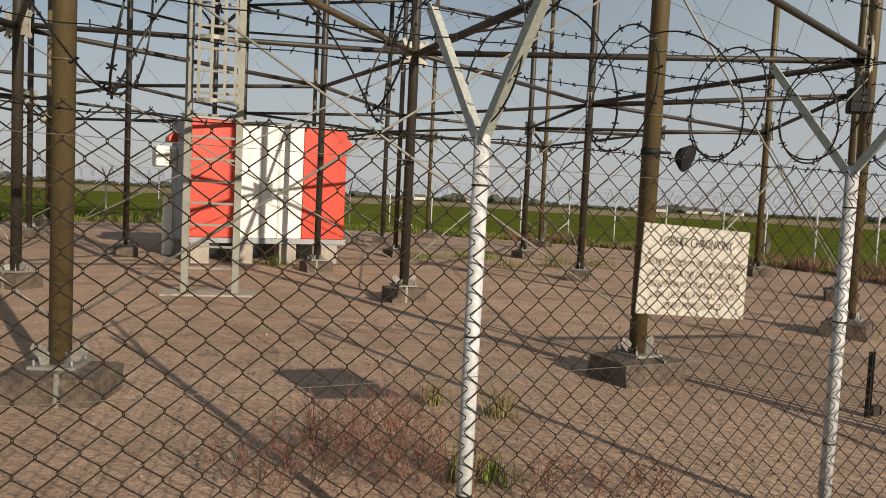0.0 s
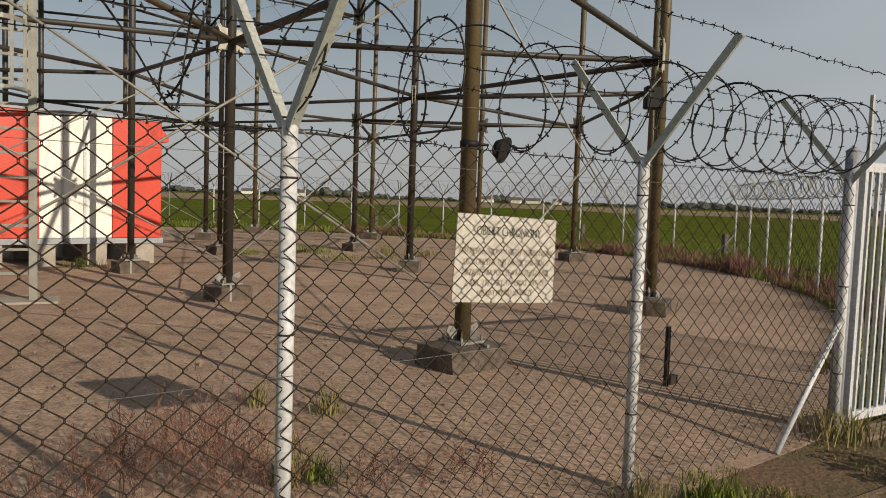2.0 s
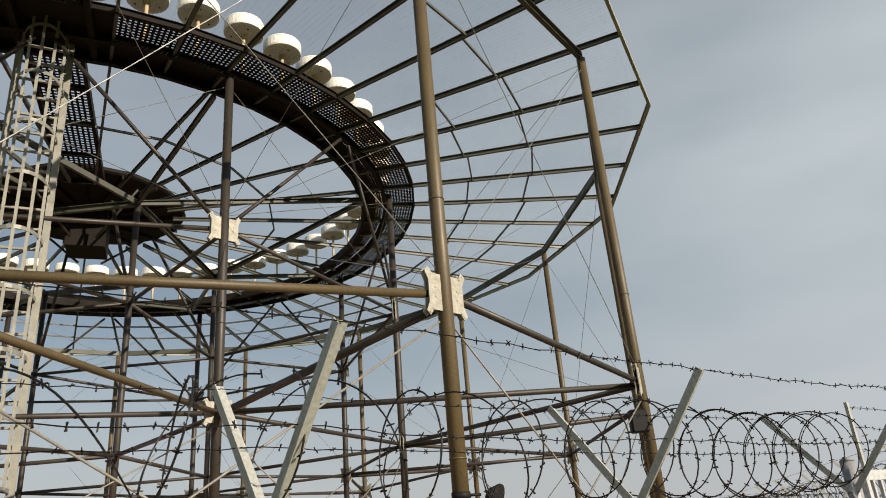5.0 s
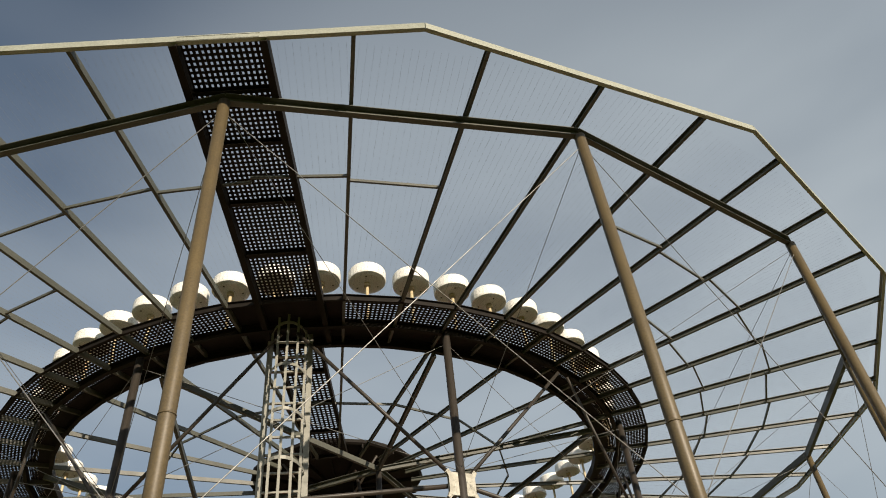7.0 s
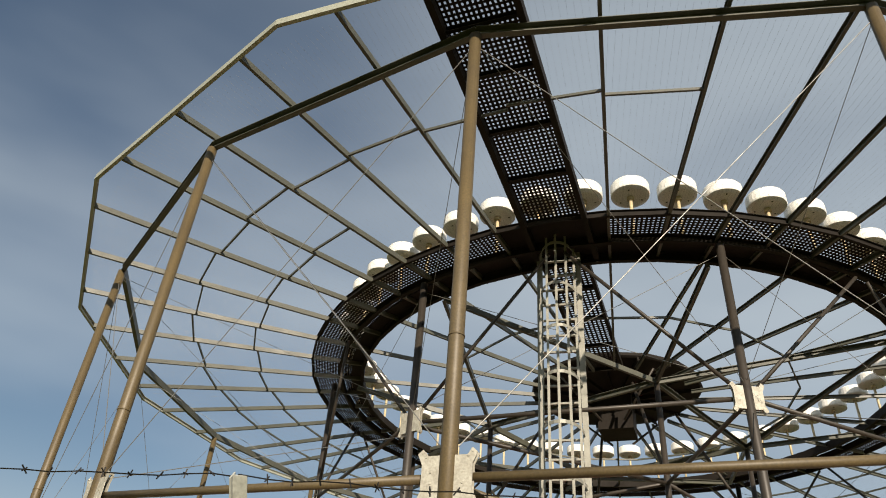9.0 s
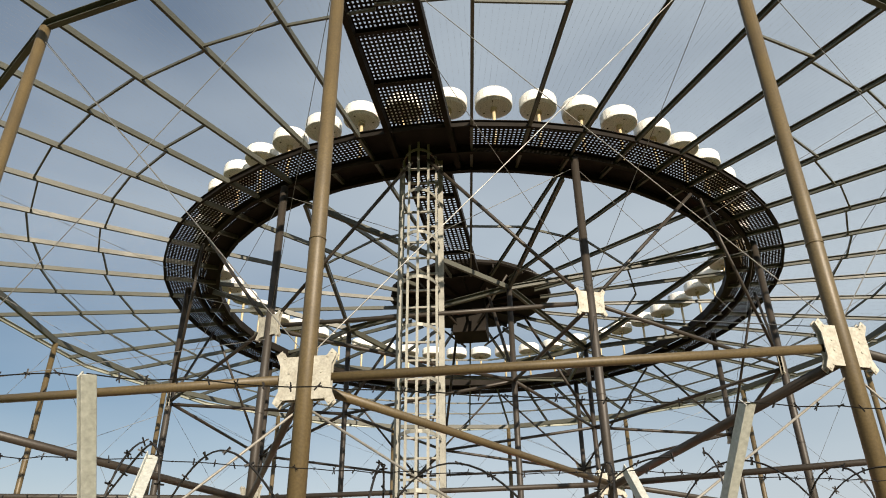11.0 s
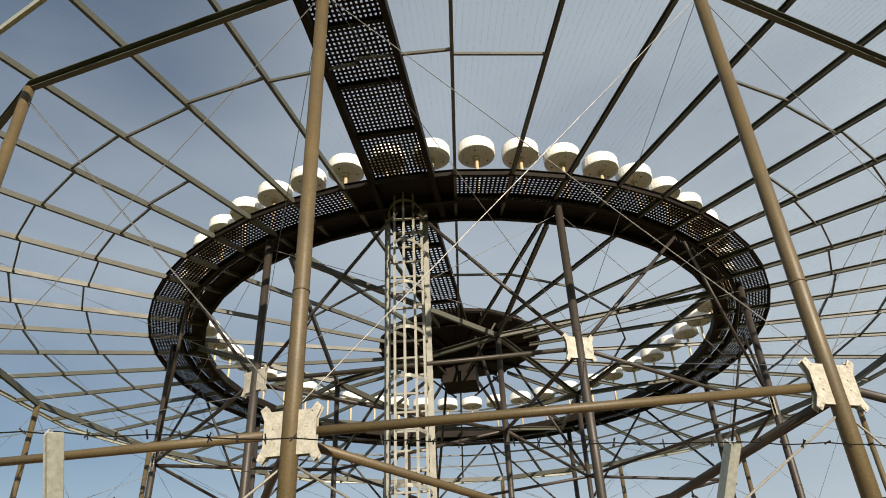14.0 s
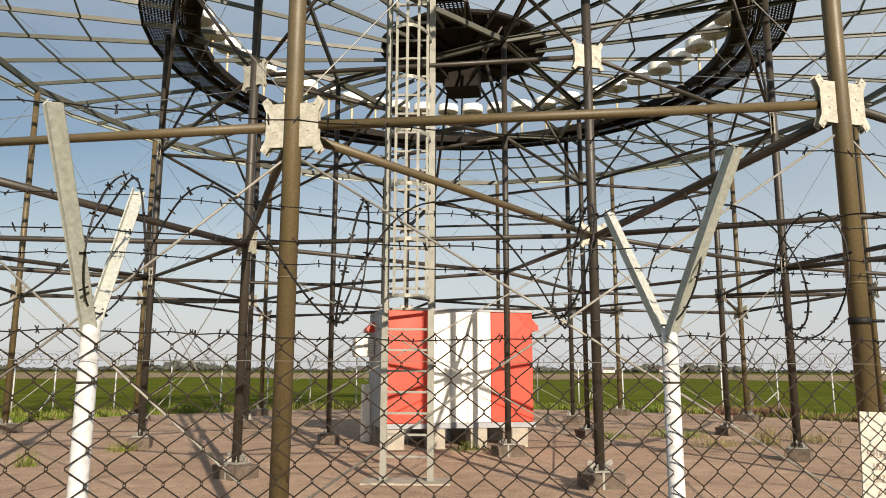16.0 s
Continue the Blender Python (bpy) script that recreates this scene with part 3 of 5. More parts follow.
strands("wire_mesh", wires, 0.0009, M_CABLE, platform, "thin wire mesh of the counterpoise", "stuff")


# deck ring: one perforated panel to each field, a solid plate inside
def perforated(name, corner, nu, nv, mat, bar=0.045, thick=0.005):
    """A grid of bars over the four-cornered field, with square holes."""
    verts, faces = [], []
    c = [Vector(p) for p in corner]

    def at(u, v):
        return (c[0] * (1 - u) + c[1] * u) * (1 - v) + (c[3] * (1 - u) + c[2] * u) * v

    lu, lv = (c[1] - c[0]).length, (c[3] - c[0]).length
    def bar_box(u0, u1, v0, v1, z):
        b = len(verts)
        for dz in (0, thick):
            for u, v in ((u0, v0), (u1, v0), (u1, v1), (u0, v1)):
                verts.append(at(u, v) + Vector((0, 0, z + dz)))
        faces.extend([tuple(b + i for i in f) for f in ((3, 2, 1, 0), (4, 5, 6, 7), (0, 1, 5, 4), (1, 2, 6, 5), (2, 3, 7, 6), (3, 0, 4, 7))])
    for i in range(nu + 1):
        u = i / nu
        bar_box(max(u - bar / lu / 2, 0), min(u + bar / lu / 2, 1), 0, 1, 0)
    for i in range(nv + 1):
        v = i / nv
        bar_box(0, 1, max(v - bar / lv / 2, 0), min(v + bar / lv / 2, 1), 0.0055)
    me = bpy.data.meshes.new(name)
    me.from_pydata(verts, [], faces)
    me.materials.append(mat)
    return me


Z_D = Z_DECK + 0.13
R_MID = 7.52
def flat_plate(bm, quad, z0, z1):
    lo = [bm.verts.new((p.x, p.y, z0)) for p in quad]
    hi = [bm.verts.new((p.x, p.y, z1)) for p in quad]
    bm.faces.new(lo[::-1])
    bm.faces.new(hi)
    for i in range(4):
        bm.faces.new((lo[i], lo[(i + 1) % 4], hi[(i + 1) % 4], hi[i]))


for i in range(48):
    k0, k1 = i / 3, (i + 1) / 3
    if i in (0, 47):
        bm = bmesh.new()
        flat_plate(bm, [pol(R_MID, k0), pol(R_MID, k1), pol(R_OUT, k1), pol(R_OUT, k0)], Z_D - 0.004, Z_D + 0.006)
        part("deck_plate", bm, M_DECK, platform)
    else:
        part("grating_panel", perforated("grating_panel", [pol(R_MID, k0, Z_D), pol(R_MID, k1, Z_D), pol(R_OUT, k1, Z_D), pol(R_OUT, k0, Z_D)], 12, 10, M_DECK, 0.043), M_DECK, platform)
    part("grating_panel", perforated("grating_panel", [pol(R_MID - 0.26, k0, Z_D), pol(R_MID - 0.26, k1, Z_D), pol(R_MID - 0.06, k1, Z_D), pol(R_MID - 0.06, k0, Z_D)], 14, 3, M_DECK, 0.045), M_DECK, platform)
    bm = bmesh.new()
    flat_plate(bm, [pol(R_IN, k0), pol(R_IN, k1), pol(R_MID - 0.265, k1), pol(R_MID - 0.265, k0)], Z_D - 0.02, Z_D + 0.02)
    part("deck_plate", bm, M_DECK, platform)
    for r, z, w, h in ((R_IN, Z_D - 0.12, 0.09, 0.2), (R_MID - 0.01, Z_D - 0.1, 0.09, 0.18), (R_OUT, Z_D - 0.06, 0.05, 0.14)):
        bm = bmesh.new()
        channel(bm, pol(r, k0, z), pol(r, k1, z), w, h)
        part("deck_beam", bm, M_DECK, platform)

# gangway to the rim and gangway to the middle
a0 = PHI
gdir, gside = Vector((math.cos(a0), math.sin(a0), 0)), Vector((-math.sin(a0), math.cos(a0), 0))


def gpt(r, s, z):
    return Vector((CX, CY, z)) + gdir * r + gside * s


G_OFF = 0.08
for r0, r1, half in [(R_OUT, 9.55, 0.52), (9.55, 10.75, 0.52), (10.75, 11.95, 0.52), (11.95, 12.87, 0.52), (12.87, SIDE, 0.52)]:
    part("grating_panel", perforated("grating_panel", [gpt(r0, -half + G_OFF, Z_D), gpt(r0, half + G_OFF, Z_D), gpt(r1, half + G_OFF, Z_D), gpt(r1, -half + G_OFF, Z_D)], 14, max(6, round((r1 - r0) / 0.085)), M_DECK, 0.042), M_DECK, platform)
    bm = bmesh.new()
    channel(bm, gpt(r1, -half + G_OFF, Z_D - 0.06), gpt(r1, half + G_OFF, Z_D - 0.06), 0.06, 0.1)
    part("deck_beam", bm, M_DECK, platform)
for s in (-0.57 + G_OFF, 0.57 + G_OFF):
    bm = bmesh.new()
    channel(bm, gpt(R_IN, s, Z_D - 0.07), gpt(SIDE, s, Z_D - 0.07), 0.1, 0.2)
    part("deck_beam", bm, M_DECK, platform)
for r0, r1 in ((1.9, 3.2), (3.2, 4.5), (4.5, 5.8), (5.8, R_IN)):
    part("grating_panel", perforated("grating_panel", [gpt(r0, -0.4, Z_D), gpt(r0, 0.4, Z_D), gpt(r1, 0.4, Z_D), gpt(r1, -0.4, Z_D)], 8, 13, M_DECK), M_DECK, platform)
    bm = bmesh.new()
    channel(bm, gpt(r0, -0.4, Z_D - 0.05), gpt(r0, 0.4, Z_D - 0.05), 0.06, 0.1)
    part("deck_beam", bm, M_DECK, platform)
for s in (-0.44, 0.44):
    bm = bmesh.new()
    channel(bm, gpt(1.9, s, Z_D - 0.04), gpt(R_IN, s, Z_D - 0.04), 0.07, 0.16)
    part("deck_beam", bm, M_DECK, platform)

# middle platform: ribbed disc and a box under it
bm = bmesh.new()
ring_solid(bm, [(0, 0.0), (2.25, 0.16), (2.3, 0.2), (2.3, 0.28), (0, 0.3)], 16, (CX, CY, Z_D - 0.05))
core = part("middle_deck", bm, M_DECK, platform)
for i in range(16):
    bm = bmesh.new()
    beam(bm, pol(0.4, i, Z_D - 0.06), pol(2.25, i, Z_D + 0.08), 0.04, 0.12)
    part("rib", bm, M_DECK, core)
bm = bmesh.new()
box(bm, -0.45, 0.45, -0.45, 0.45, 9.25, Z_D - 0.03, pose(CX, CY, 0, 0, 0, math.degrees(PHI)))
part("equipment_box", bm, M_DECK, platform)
for sx in (-1, 1):
    for sy in (-1, 1):
        pipe(pol(0.9, 0.8 * sx + (8 if sy > 0 else 0), 9.3), pol(2.0, 1.6 * sx + (8 if sy > 0 else 0), Z_D), 0.03, M_POST_IN, "strut")

# ---- antennas on the deck ring ----
ANT_H = 1.0
ant = empty("loop_antenna", (0, 0, 0), 0, "white drum radome of a loop antenna on a stem", "antenna", "ring of antennas")
bm = bmesh.new()
ring_solid(bm, [(0, 0.0), (0.3, 0.0), (0.375, 0.03), (0.385, 0.06), (0.385, 0.25), (0.365, 0.285), (0, 0.3)], 28, (0, 0, ANT_H))
part("radome", bm, M_RADOME, ant, smooth=False, local=True)
bm = bmesh.new()
tube(bm, (0, 0, 0), (0, 0, ANT_H), 0.035, 10)
tube(bm, (0, 0, 0), (0, 0, 0.02), 0.12, 10)
tube(bm, (0, 0, ANT_H - 0.08), (0, 0, ANT_H + 0.002), 0.07, 10)
part("stem", bm, M_STEM, ant, "stem with warm sunlight put into its cream colour", local=True)
bm = bmesh.new()
for i in range(3):
    a = i * 2.1
    tube(bm, (0.24 * math.cos(a), 0.24 * math.sin(a), ANT_H - 0.006), (0.24 * math.cos(a), 0.24 * math.sin(a), ANT_H + 0.004), 0.018, 8)
part("bolt", bm, M_BLACK, ant, local=True)
N_ANT, K_ANT, R_ANT = 50, 0.50, 7.35
for i in range(N_ANT):
    p = pol(R_ANT, K_ANT + i * 16 / N_ANT, Z_D + 0.03)
    m = pose(p.x, p.y, p.z, 0, 0, math.degrees(PHI) + 7.2 * i)
    if i == 0:
        ant.matrix_basis = m
    else:
        copy_thing(ant, m)
# ---- footings ----
def footing(p, turn, w, d, h, tip):
    ob = empty("concrete_footing", (p.x, p.y, 0), turn, "weathered concrete footing block under a steel post", "footing", "footing blocks")
    bm = bmesh.new()
    box(bm, -w / 2, w / 2, -d / 2, d / 2, -0.05, h)
    bmesh.ops.subdivide_edges(bm, edges=bm.edges[:], cuts=3, use_grid_fill=True)
    for v in bm.verts:
        e = noise.noise_vector(v.co * 4 + Vector((p.x, p.y, 0))) * 0.035
        v.co += Vector((e.x, e.y, e.z * 0.3 if v.co.z > h - 0.01 else 0))
        if v.co.z > h - 0.04 and (abs(v.co.x) > w / 2 - 0.06 or abs(v.co.y) > d / 2 - 0.06):
            v.co.z -= 0.025
    part("block", bm, M_CONC, ob, local=True)
    bm = bmesh.new()
    box(bm, w / 2 - 0.02 - tip, w / 2 - 0.02 - tip + 0.035, -d / 2 - 0.008, -d / 2 + 0.002, -0.02, h)
    box(bm, w / 2 - 0.02 - tip, w / 2 - 0.02 - tip + 0.035, -d / 2 - 0.008, 0.0, h + 0.001, h + 0.006)
    part("earth_strap", bm, M_GALV, ob, "pale earthing strap", local=True)


rnd = random.Random(3)
for r, k, z, rad, mat in post_rows:
    footing(pol(r, k), math.degrees(PHI + k * STEP) + 90 + rnd.uniform(-6, 6), 0.74 if r == R_P else 0.58, 0.56 if r == R_P else 0.46, FOOT, rnd.uniform(0.1, 0.4))

# ---- shelter ----
S0, S1 = Vector((-7.29, 12.1, 0)), Vector((-4.57, 14.38, 0))
SU = (S1 - S0).normalized()
SN = Vector((-SU.y, SU.x, 0))
S_LEN, S_DEP, SZ0, SZ1 = (S1 - S0).length, 2.3, 0.51, 3.12
turn = math.degrees(math.atan2(SU.y, SU.x))
shelter = empty("equipment_shelter", S0, turn, "red and white striped metal equipment shelter on blocks", "equipment shelter")
for a, b, mat in [(0.0, 0.30, M_RED), (0.30, 0.705, M_WHITE), (0.705, 1.0, M_RED)]:
    bm = bmesh.new()
    box(bm, a * S_LEN + 0.004, b * S_LEN - 0.004, 0.0, S_DEP, SZ0 + 0.06, SZ1)
    bevelled(bm, 0.012)
    part("body", bm, mat, shelter, "red painted wall section" if mat is M_RED else "white painted wall section", local=True)
for a in (0.30, 0.43, 0.55):
    bm = bmesh.new()
    box(bm, a * S_LEN - 0.03, a * S_LEN + 0.03, -0.02, 0.0, SZ0 + 0.06, SZ1 - 0.02)
    part("wall_seam", bm, M_SEAM if a > 0.31 else M_RED, shelter, local=True)
bm = bmesh.new()
box(bm, -0.03, S_LEN + 0.03, -0.03, S_DEP + 0.03, SZ0 - 0.06, SZ0 + 0.055)
part("base_frame", bm, M_GREY, shelter, local=True)
bm = bmesh.new()
box(bm, -0.03, S_LEN + 0.03, -0.03, S_DEP + 0.03, SZ1 + 0.002, SZ1 + 0.05)
part("roof", bm, M_GREY, shelter, local=True)
bm = bmesh.new()
v = [bm.verts.new(p) for y in (0.12, 0.9) for p in ((S_LEN, y, SZ1 - 0.1), (S_LEN + 0.2, y, SZ1 - 0.3), (S_LEN + 0.2, y, SZ1 - 0.42), (S_LEN, y, SZ1 - 0.42))]
for idx in ((0, 1, 2, 3), (7, 6, 5, 4), (0, 4, 5, 1), (1, 5, 6, 2), (2, 6, 7, 3), (3, 7, 4, 0)):
    bm.faces.new([v[i] for i in idx])
part("vent_hood", bm, M_RED, shelter, "red rain hood", local=True)
bm = bmesh.new()
box(bm, -0.03, 0.002, 0.0, S_DEP, SZ0 + 0.06, SZ1 - 0.005)
part("end_wall", bm, M_GREY, shelter, "grey end wall", local=True)
bm = bmesh.new()
box(bm, -0.22, -0.035, 1.95, 2.3, 0.0, 1.4)
bevelled(bm, 0.01)
part("cable_cabinet", bm, M_WHITE, shelter, "white cable cabinet", local=True)
bm = bmesh.new()
box(bm, -0.5, -0.035, 1.45, 2.1, 2.08, 2.55)
bevelled(bm, 0.025)
unit = part("air_conditioner", bm, M_WHITE, shelter, "white air conditioning box", local=True)
bm = bmesh.new()
for i in range(6):
    box(bm, -0.3, -0.06, 1.435, 1.448, 2.15 + i * 0.058, 2.185 + i * 0.058)
part("grille", bm, M_SIGN, unit, "beige slatted grille", local=True)
bm = bmesh.new()
tube(bm, (0.12, 1.2, SZ1 + 0.05), (0.12, 1.2, SZ1 + 0.16), 0.1, 12)
tube(bm, (0.12, 1.2, SZ1 + 0.16), (0.12, 1.2, SZ1 + 0.24), 0.17, 12, True, 0.05)
part("roof_cowl", bm, M_GREY, shelter, "grey round roof cowl", local=True)
bm = bmesh.new()
v = [bm.verts.new(p) for y in (1.5, 2.1) for p in ((-0.032, y, 2.95), (-0.22, y, 2.78), (-0.22, y, 2.68), (-0.032, y, 2.68))]
for idx in ((0, 1, 2, 3), (7, 6, 5, 4), (0, 4, 5, 1), (1, 5, 6, 2), (2, 6, 7, 3), (3, 7, 4, 0)):
    bm.faces.new([v[i] for i in idx])
part("vent_hood", bm, M_RED, shelter, "red rain hood", local=True)
for x in (0.25, 1.2, 2.2, 3.2):
    for y in (0.2, 2.0):
        ob = empty("support_block", S0 + SU * x + SN * y, turn, "pale concrete block under the shelter", "concrete block", "shelter blocks")
        bm = bmesh.new()
        box(bm, -0.2, 0.2, -0.2, 0.2, -0.05, SZ0 - 0.065)
        bevelled(bm, 0.015)
        part("block", bm, M_PALE, ob, local=True)

# ---- caged ladder ----
LADL, LADR = Vector((-4.93, 8.0, 0)), Vector((-4.24, 8.3, 0))
LU = (LADR - LADL).normalized()
LN = Vector((LU.y, -LU.x, 0))
ladder = empty("caged_ladder", LADL, 0, "galvanised caged ladder rising to the platform", "ladder")
for p in (LADL, LADR):
    bm = bmesh.new()
    channel(bm, p + Vector((0, 0, 0.0)), p + Vector((0, 0, 10.6)), 0.1, 0.1, 0.012, up=LN)
    part("stile", bm, M_GALV, ladder)
for i in range(30):
    z = 0.4 + i * 0.335
    bm = bmesh.new()
    beam(bm, LADL + Vector((0, 0, z)), LADR + Vector((0, 0, z)), 0.04, 0.035)
    part("rung", bm, M_GALV, ladder)
mid_l = (LADL + LADR) / 2
for i in range(9):
    z = 2.9 + i * 0.9
    pts = []
    for s in range(13):
        a = math.pi * s / 12
        pts.append(mid_l + LU * (0.36 * math.cos(a)) + LN * (0.68 * math.sin(a)) + Vector((0, 0, z)))
    bm = bmesh.new()
    ribbon(bm, pts, mid_l, 0.008, 0.06)
    part("cage_hoop", bm, M_GALV, ladder)
for s in (2, 4, 6, 8, 10):
    a = math.pi * s / 12
    p = mid_l + LU * (0.36 * math.cos(a)) + LN * (0.68 * math.sin(a))
    bm = bmesh.new()
    beam(bm, p + Vector((0, 0, 2.9)), p + Vector((0, 0, 10.9)), 0.045, 0.008, up=LN)
    part("cage_strip", bm, M_GALV, ladder)
bm = bmesh.new()
box(bm, -0.7, 0.7, -0.3, 0.3, -0.05, 0.03, pose(mid_l.x, mid_l.y, 0, 0, 0, math.degrees(math.atan2(LU.y, LU.x))))
part("foot_slab", bm, M_PALE, ladder, "thin concrete foot slab")

# ---- fence ----
def zigzag(p0, p1, z0, z1, half=0.0625, rise=0.058, depth=0.006):
    """The strands of a chain-link panel between two feet."""
    p0, p1 = Vector(p0), Vector(p1)
    d = p1 - p0
    n = max(1, round(d.length / half))
    u = d / n
    side = Vector((-d.y, d.x, 0)).normalized() * depth
    m = round((z1 - z0) / rise)
    lines = []
    for i in range(n):
        pts = []
        for j in range(m + 1):
            e = (i + j) % 2
            q = p0 + u * (i + 0.5 + (0.56 if e else -0.56)) + side * (1 if e else -1)
            pts.append((q.x, q.y, z0 + j * rise - 0.0035))
            pts.append((q.x, q.y, z0 + j * rise + 0.0035))
        lines.append(pts)
    return lines


def barbs(rnd, p, d, size):
    """Two short crossed spikes at p on a wire that runs along d."""
    d = Vector(d).normalized()
    out = []
    for _ in range(2):
        v = Vector((rnd.uniform(-1, 1), rnd.uniform(-1, 1), rnd.uniform(-1, 1)))
        v = (v - d * v.dot(d) * 0.7).normalized() * size
        out.append([Vector(p) - v, Vector(p) + v])
    return out


def coil(p0, p1, z, radius, pitch, rnd, step=36):
    """A sagging, uneven helix of razor wire from p0 to p1, and its barbs."""
    p0, p1 = Vector(p0), Vector(p1)
    d = p1 - p0
    u = d.normalized()
    side = Vector((-u.y, u.x, 0))
    turns = max(2, round(d.length / pitch))
    pts, spikes = [], []
    n = turns * step
    ph = rnd.random() * 6
    for i in range(n + 1):
        f = i / n
        a = 2 * math.pi * i / step + ph
        wob = noise.noise(Vector((f * turns * 0.7, p0.x, p0.y)))
        s = f * d.length + 0.55 * pitch * math.sin(a * 0.5 + ph) + 0.08 * wob
        r = radius * (1 + 0.12 * wob)
        sag = -0.05 * math.sin(math.pi * f)
        q = p0 + u * s + side * (r * math.cos(a) + 0.03 * wob) + Vector((0, 0, z + sag + r * math.sin(a)))
        pts.append(q)
        if step > 20 and i % 3 == 0:
            spikes.extend(barbs(rnd, q, u * 0.2 + side * -math.sin(a) + Vector((0, 0, math.cos(a))), 0.017))
    return pts, spikes


def barbed(p0, p1, sag, rnd, spacing=0.085):
    p0, p1 = Vector(p0), Vector(p1)
    n = max(6, int((p1 - p0).length / spacing))
    pts, spikes = [], []
    for i in range(n + 1):
        f = i / n
        q = p0.lerp(p1, f) + Vector((rnd.uniform(-0.006, 0.006), rnd.uniform(-0.006, 0.006), -4 * sag * f * (1 - f) + rnd.uniform(-0.006, 0.006)))
        pts.append(q)
        if 0 < i < n:
            spikes.extend(barbs(rnd, q, p1 - p0, 0.016))
    return pts, spikes


TIP_N, TIP_Z = 0.549, 2.512


def fence_post(parent, p, inward, near=True, z_top=Z_Y, brace=None):
    p = Vector(p)
    bm = bmesh.new()
    tube(bm, p + Vector((0, 0, -0.1)), p + Vector((0, 0, z_top - 0.02)), 0.0325, 14 if near else 8)
    post = part("fence_post", bm, M_FENCE_POST, parent, "white painted steel fence post")
    for s in (-1, 1):
        a = p + Vector((0, 0, z_top - 0.07))
        b = p + inward * (s * TIP_N) + Vector((0, 0, TIP_Z))
        bm = bmesh.new()
        d = (b - a).normalized()
        side = Vector((-inward.y, inward.x, 0))
        beam(bm, a, b, 0.05, 0.005, up=d.cross(side))
        beam(bm, a + side * 0.0225, b + side * 0.0225, 0.005, 0.045, up=d.cross(side))
        part("arm", bm, M_ARM, post, "galvanised angle arm carrying barbed wire")
    if near:
        for z in (0.45, 1.1, 1.7):
            bm = bmesh.new()
            tube(bm, p + Vector((0, 0, z)), p + Vector((0, 0, z + 0.008)), 0.0345, 12)
            part("tie_wire", bm, M_WIRE, post)
    if brace is not None:
        bm = bmesh.new()
        tube(bm, p + Vector((0, 0, 0.85)), p + Vector(brace), 0.021, 10)
        part("brace", bm, M_FENCE_POST, post, "slanting white brace tube")


front = empty("chain_link_fence", FA, 0, "chain-link fence on white posts with razor wire coil", "fence", "perimeter fence")
rnd = random.Random(11)
front_pts = [FA + FU * (FSTEP * i) for i in range(-6, 2)] + [GATE[0] - FU * 0.12]
for i, p in enumerate(front_pts):
    fence_post(front, p, FN, True, brace=(FU * -0.85 + Vector((0, 0, 0.0))) if i == len(front_pts) - 1 else None)
for i, (a, b) in enumerate(zip(front_pts, front_pts[1:])):
    strands("chain_link", zigzag(a - FN * 0.039 - FU * 0.031, b - FN * 0.039 - FU * 0.031, 0.03, 1.88, depth=0.004), 0.0027, M_WIRE, front, "rusty diamond chain-link netting", n=4)
    pts, spk = coil(a, b, 2.2, 0.26 if i > 5 else 0.235, (0.44, 0.3, 0.17)[max(0, i - 5)], rnd)
    razor = strands("razor_coil", [pts], 0.0042, M_RAZOR, front, "dark razor wire coil", n=4)
    strands("razor_barb", spk, 0.0038, M_RAZOR, razor, n=3, kind="stuff")
    lines, spk = [], []
    for s, f in ((-1, 1.0), (-1, 0.5), (1, 0.97), (1, 0.5), (0, 0.0)):
        off = FN * (s * TIP_N * f) + Vector((0, 0, Z_Y - 0.05 + (TIP_Z - Z_Y + 0.05) * f))
        l, k = barbed(a + off, b + off, rnd.uniform(0.0, 0.03), rnd)
        lines.append(l)
        spk += k
    strands("barbed_wire", lines + spk, 0.0028, M_RAZOR, front, "barbed wire strands", n=3)
    strands("tension_wire", [[a - FN * 0.045 + Vector((0, 0, z)), b - FN * 0.045 + Vector((0, 0, z))] for z in (0.08, 0.95, 1.78)], 0.0014, M_ROD, front, n=3)

back = empty("chain_link_fence", (EDGE[1][0], EDGE[1][1], 0), 0, "far side of the chain-link fence beyond the platform", "fence", "perimeter fence")
corners = [Vector((x, y, 0)) for x, y in EDGE] + [front_pts[0]]
yard_mid = Vector((CX, CY, 0))
for a, b in zip(corners, corners[1:]):
    n = max(2, round((b - a).length / 2.5))
    u = (b - a).normalized()
    nn = Vector((-u.y, u.x, 0))
    for i in range(n):
        p = a.lerp(b, i / n)
        fence_post(back, p, nn, False, brace=(u * 0.9) if i == 0 else None)
    strands("chain_link", zigzag(a, b, 0.03, 1.86, 0.11, 0.1), 0.003, M_WIRE, back, "chain-link netting", n=3)
    pts, spk = coil(a, b, 2.2, 0.235, 0.3, rnd, 12)
    strands("razor_coil", [pts], 0.006, M_RAZOR, back, n=3)
    strands("barbed_wire", [[a + nn * (s * TIP_N) + Vector((0, 0, TIP_Z)), b + nn * (s * TIP_N) + Vector((0, 0, TIP_Z))] for s in (-1, 1)], 0.003, M_RAZOR, back, n=3)

# ---- gate ----
gate = empty("double_gate", GATE[0], 0, "white two-leaf steel bar gate, chained shut", "gate")
Z_G, Z_G0 = 2.03, 0.055


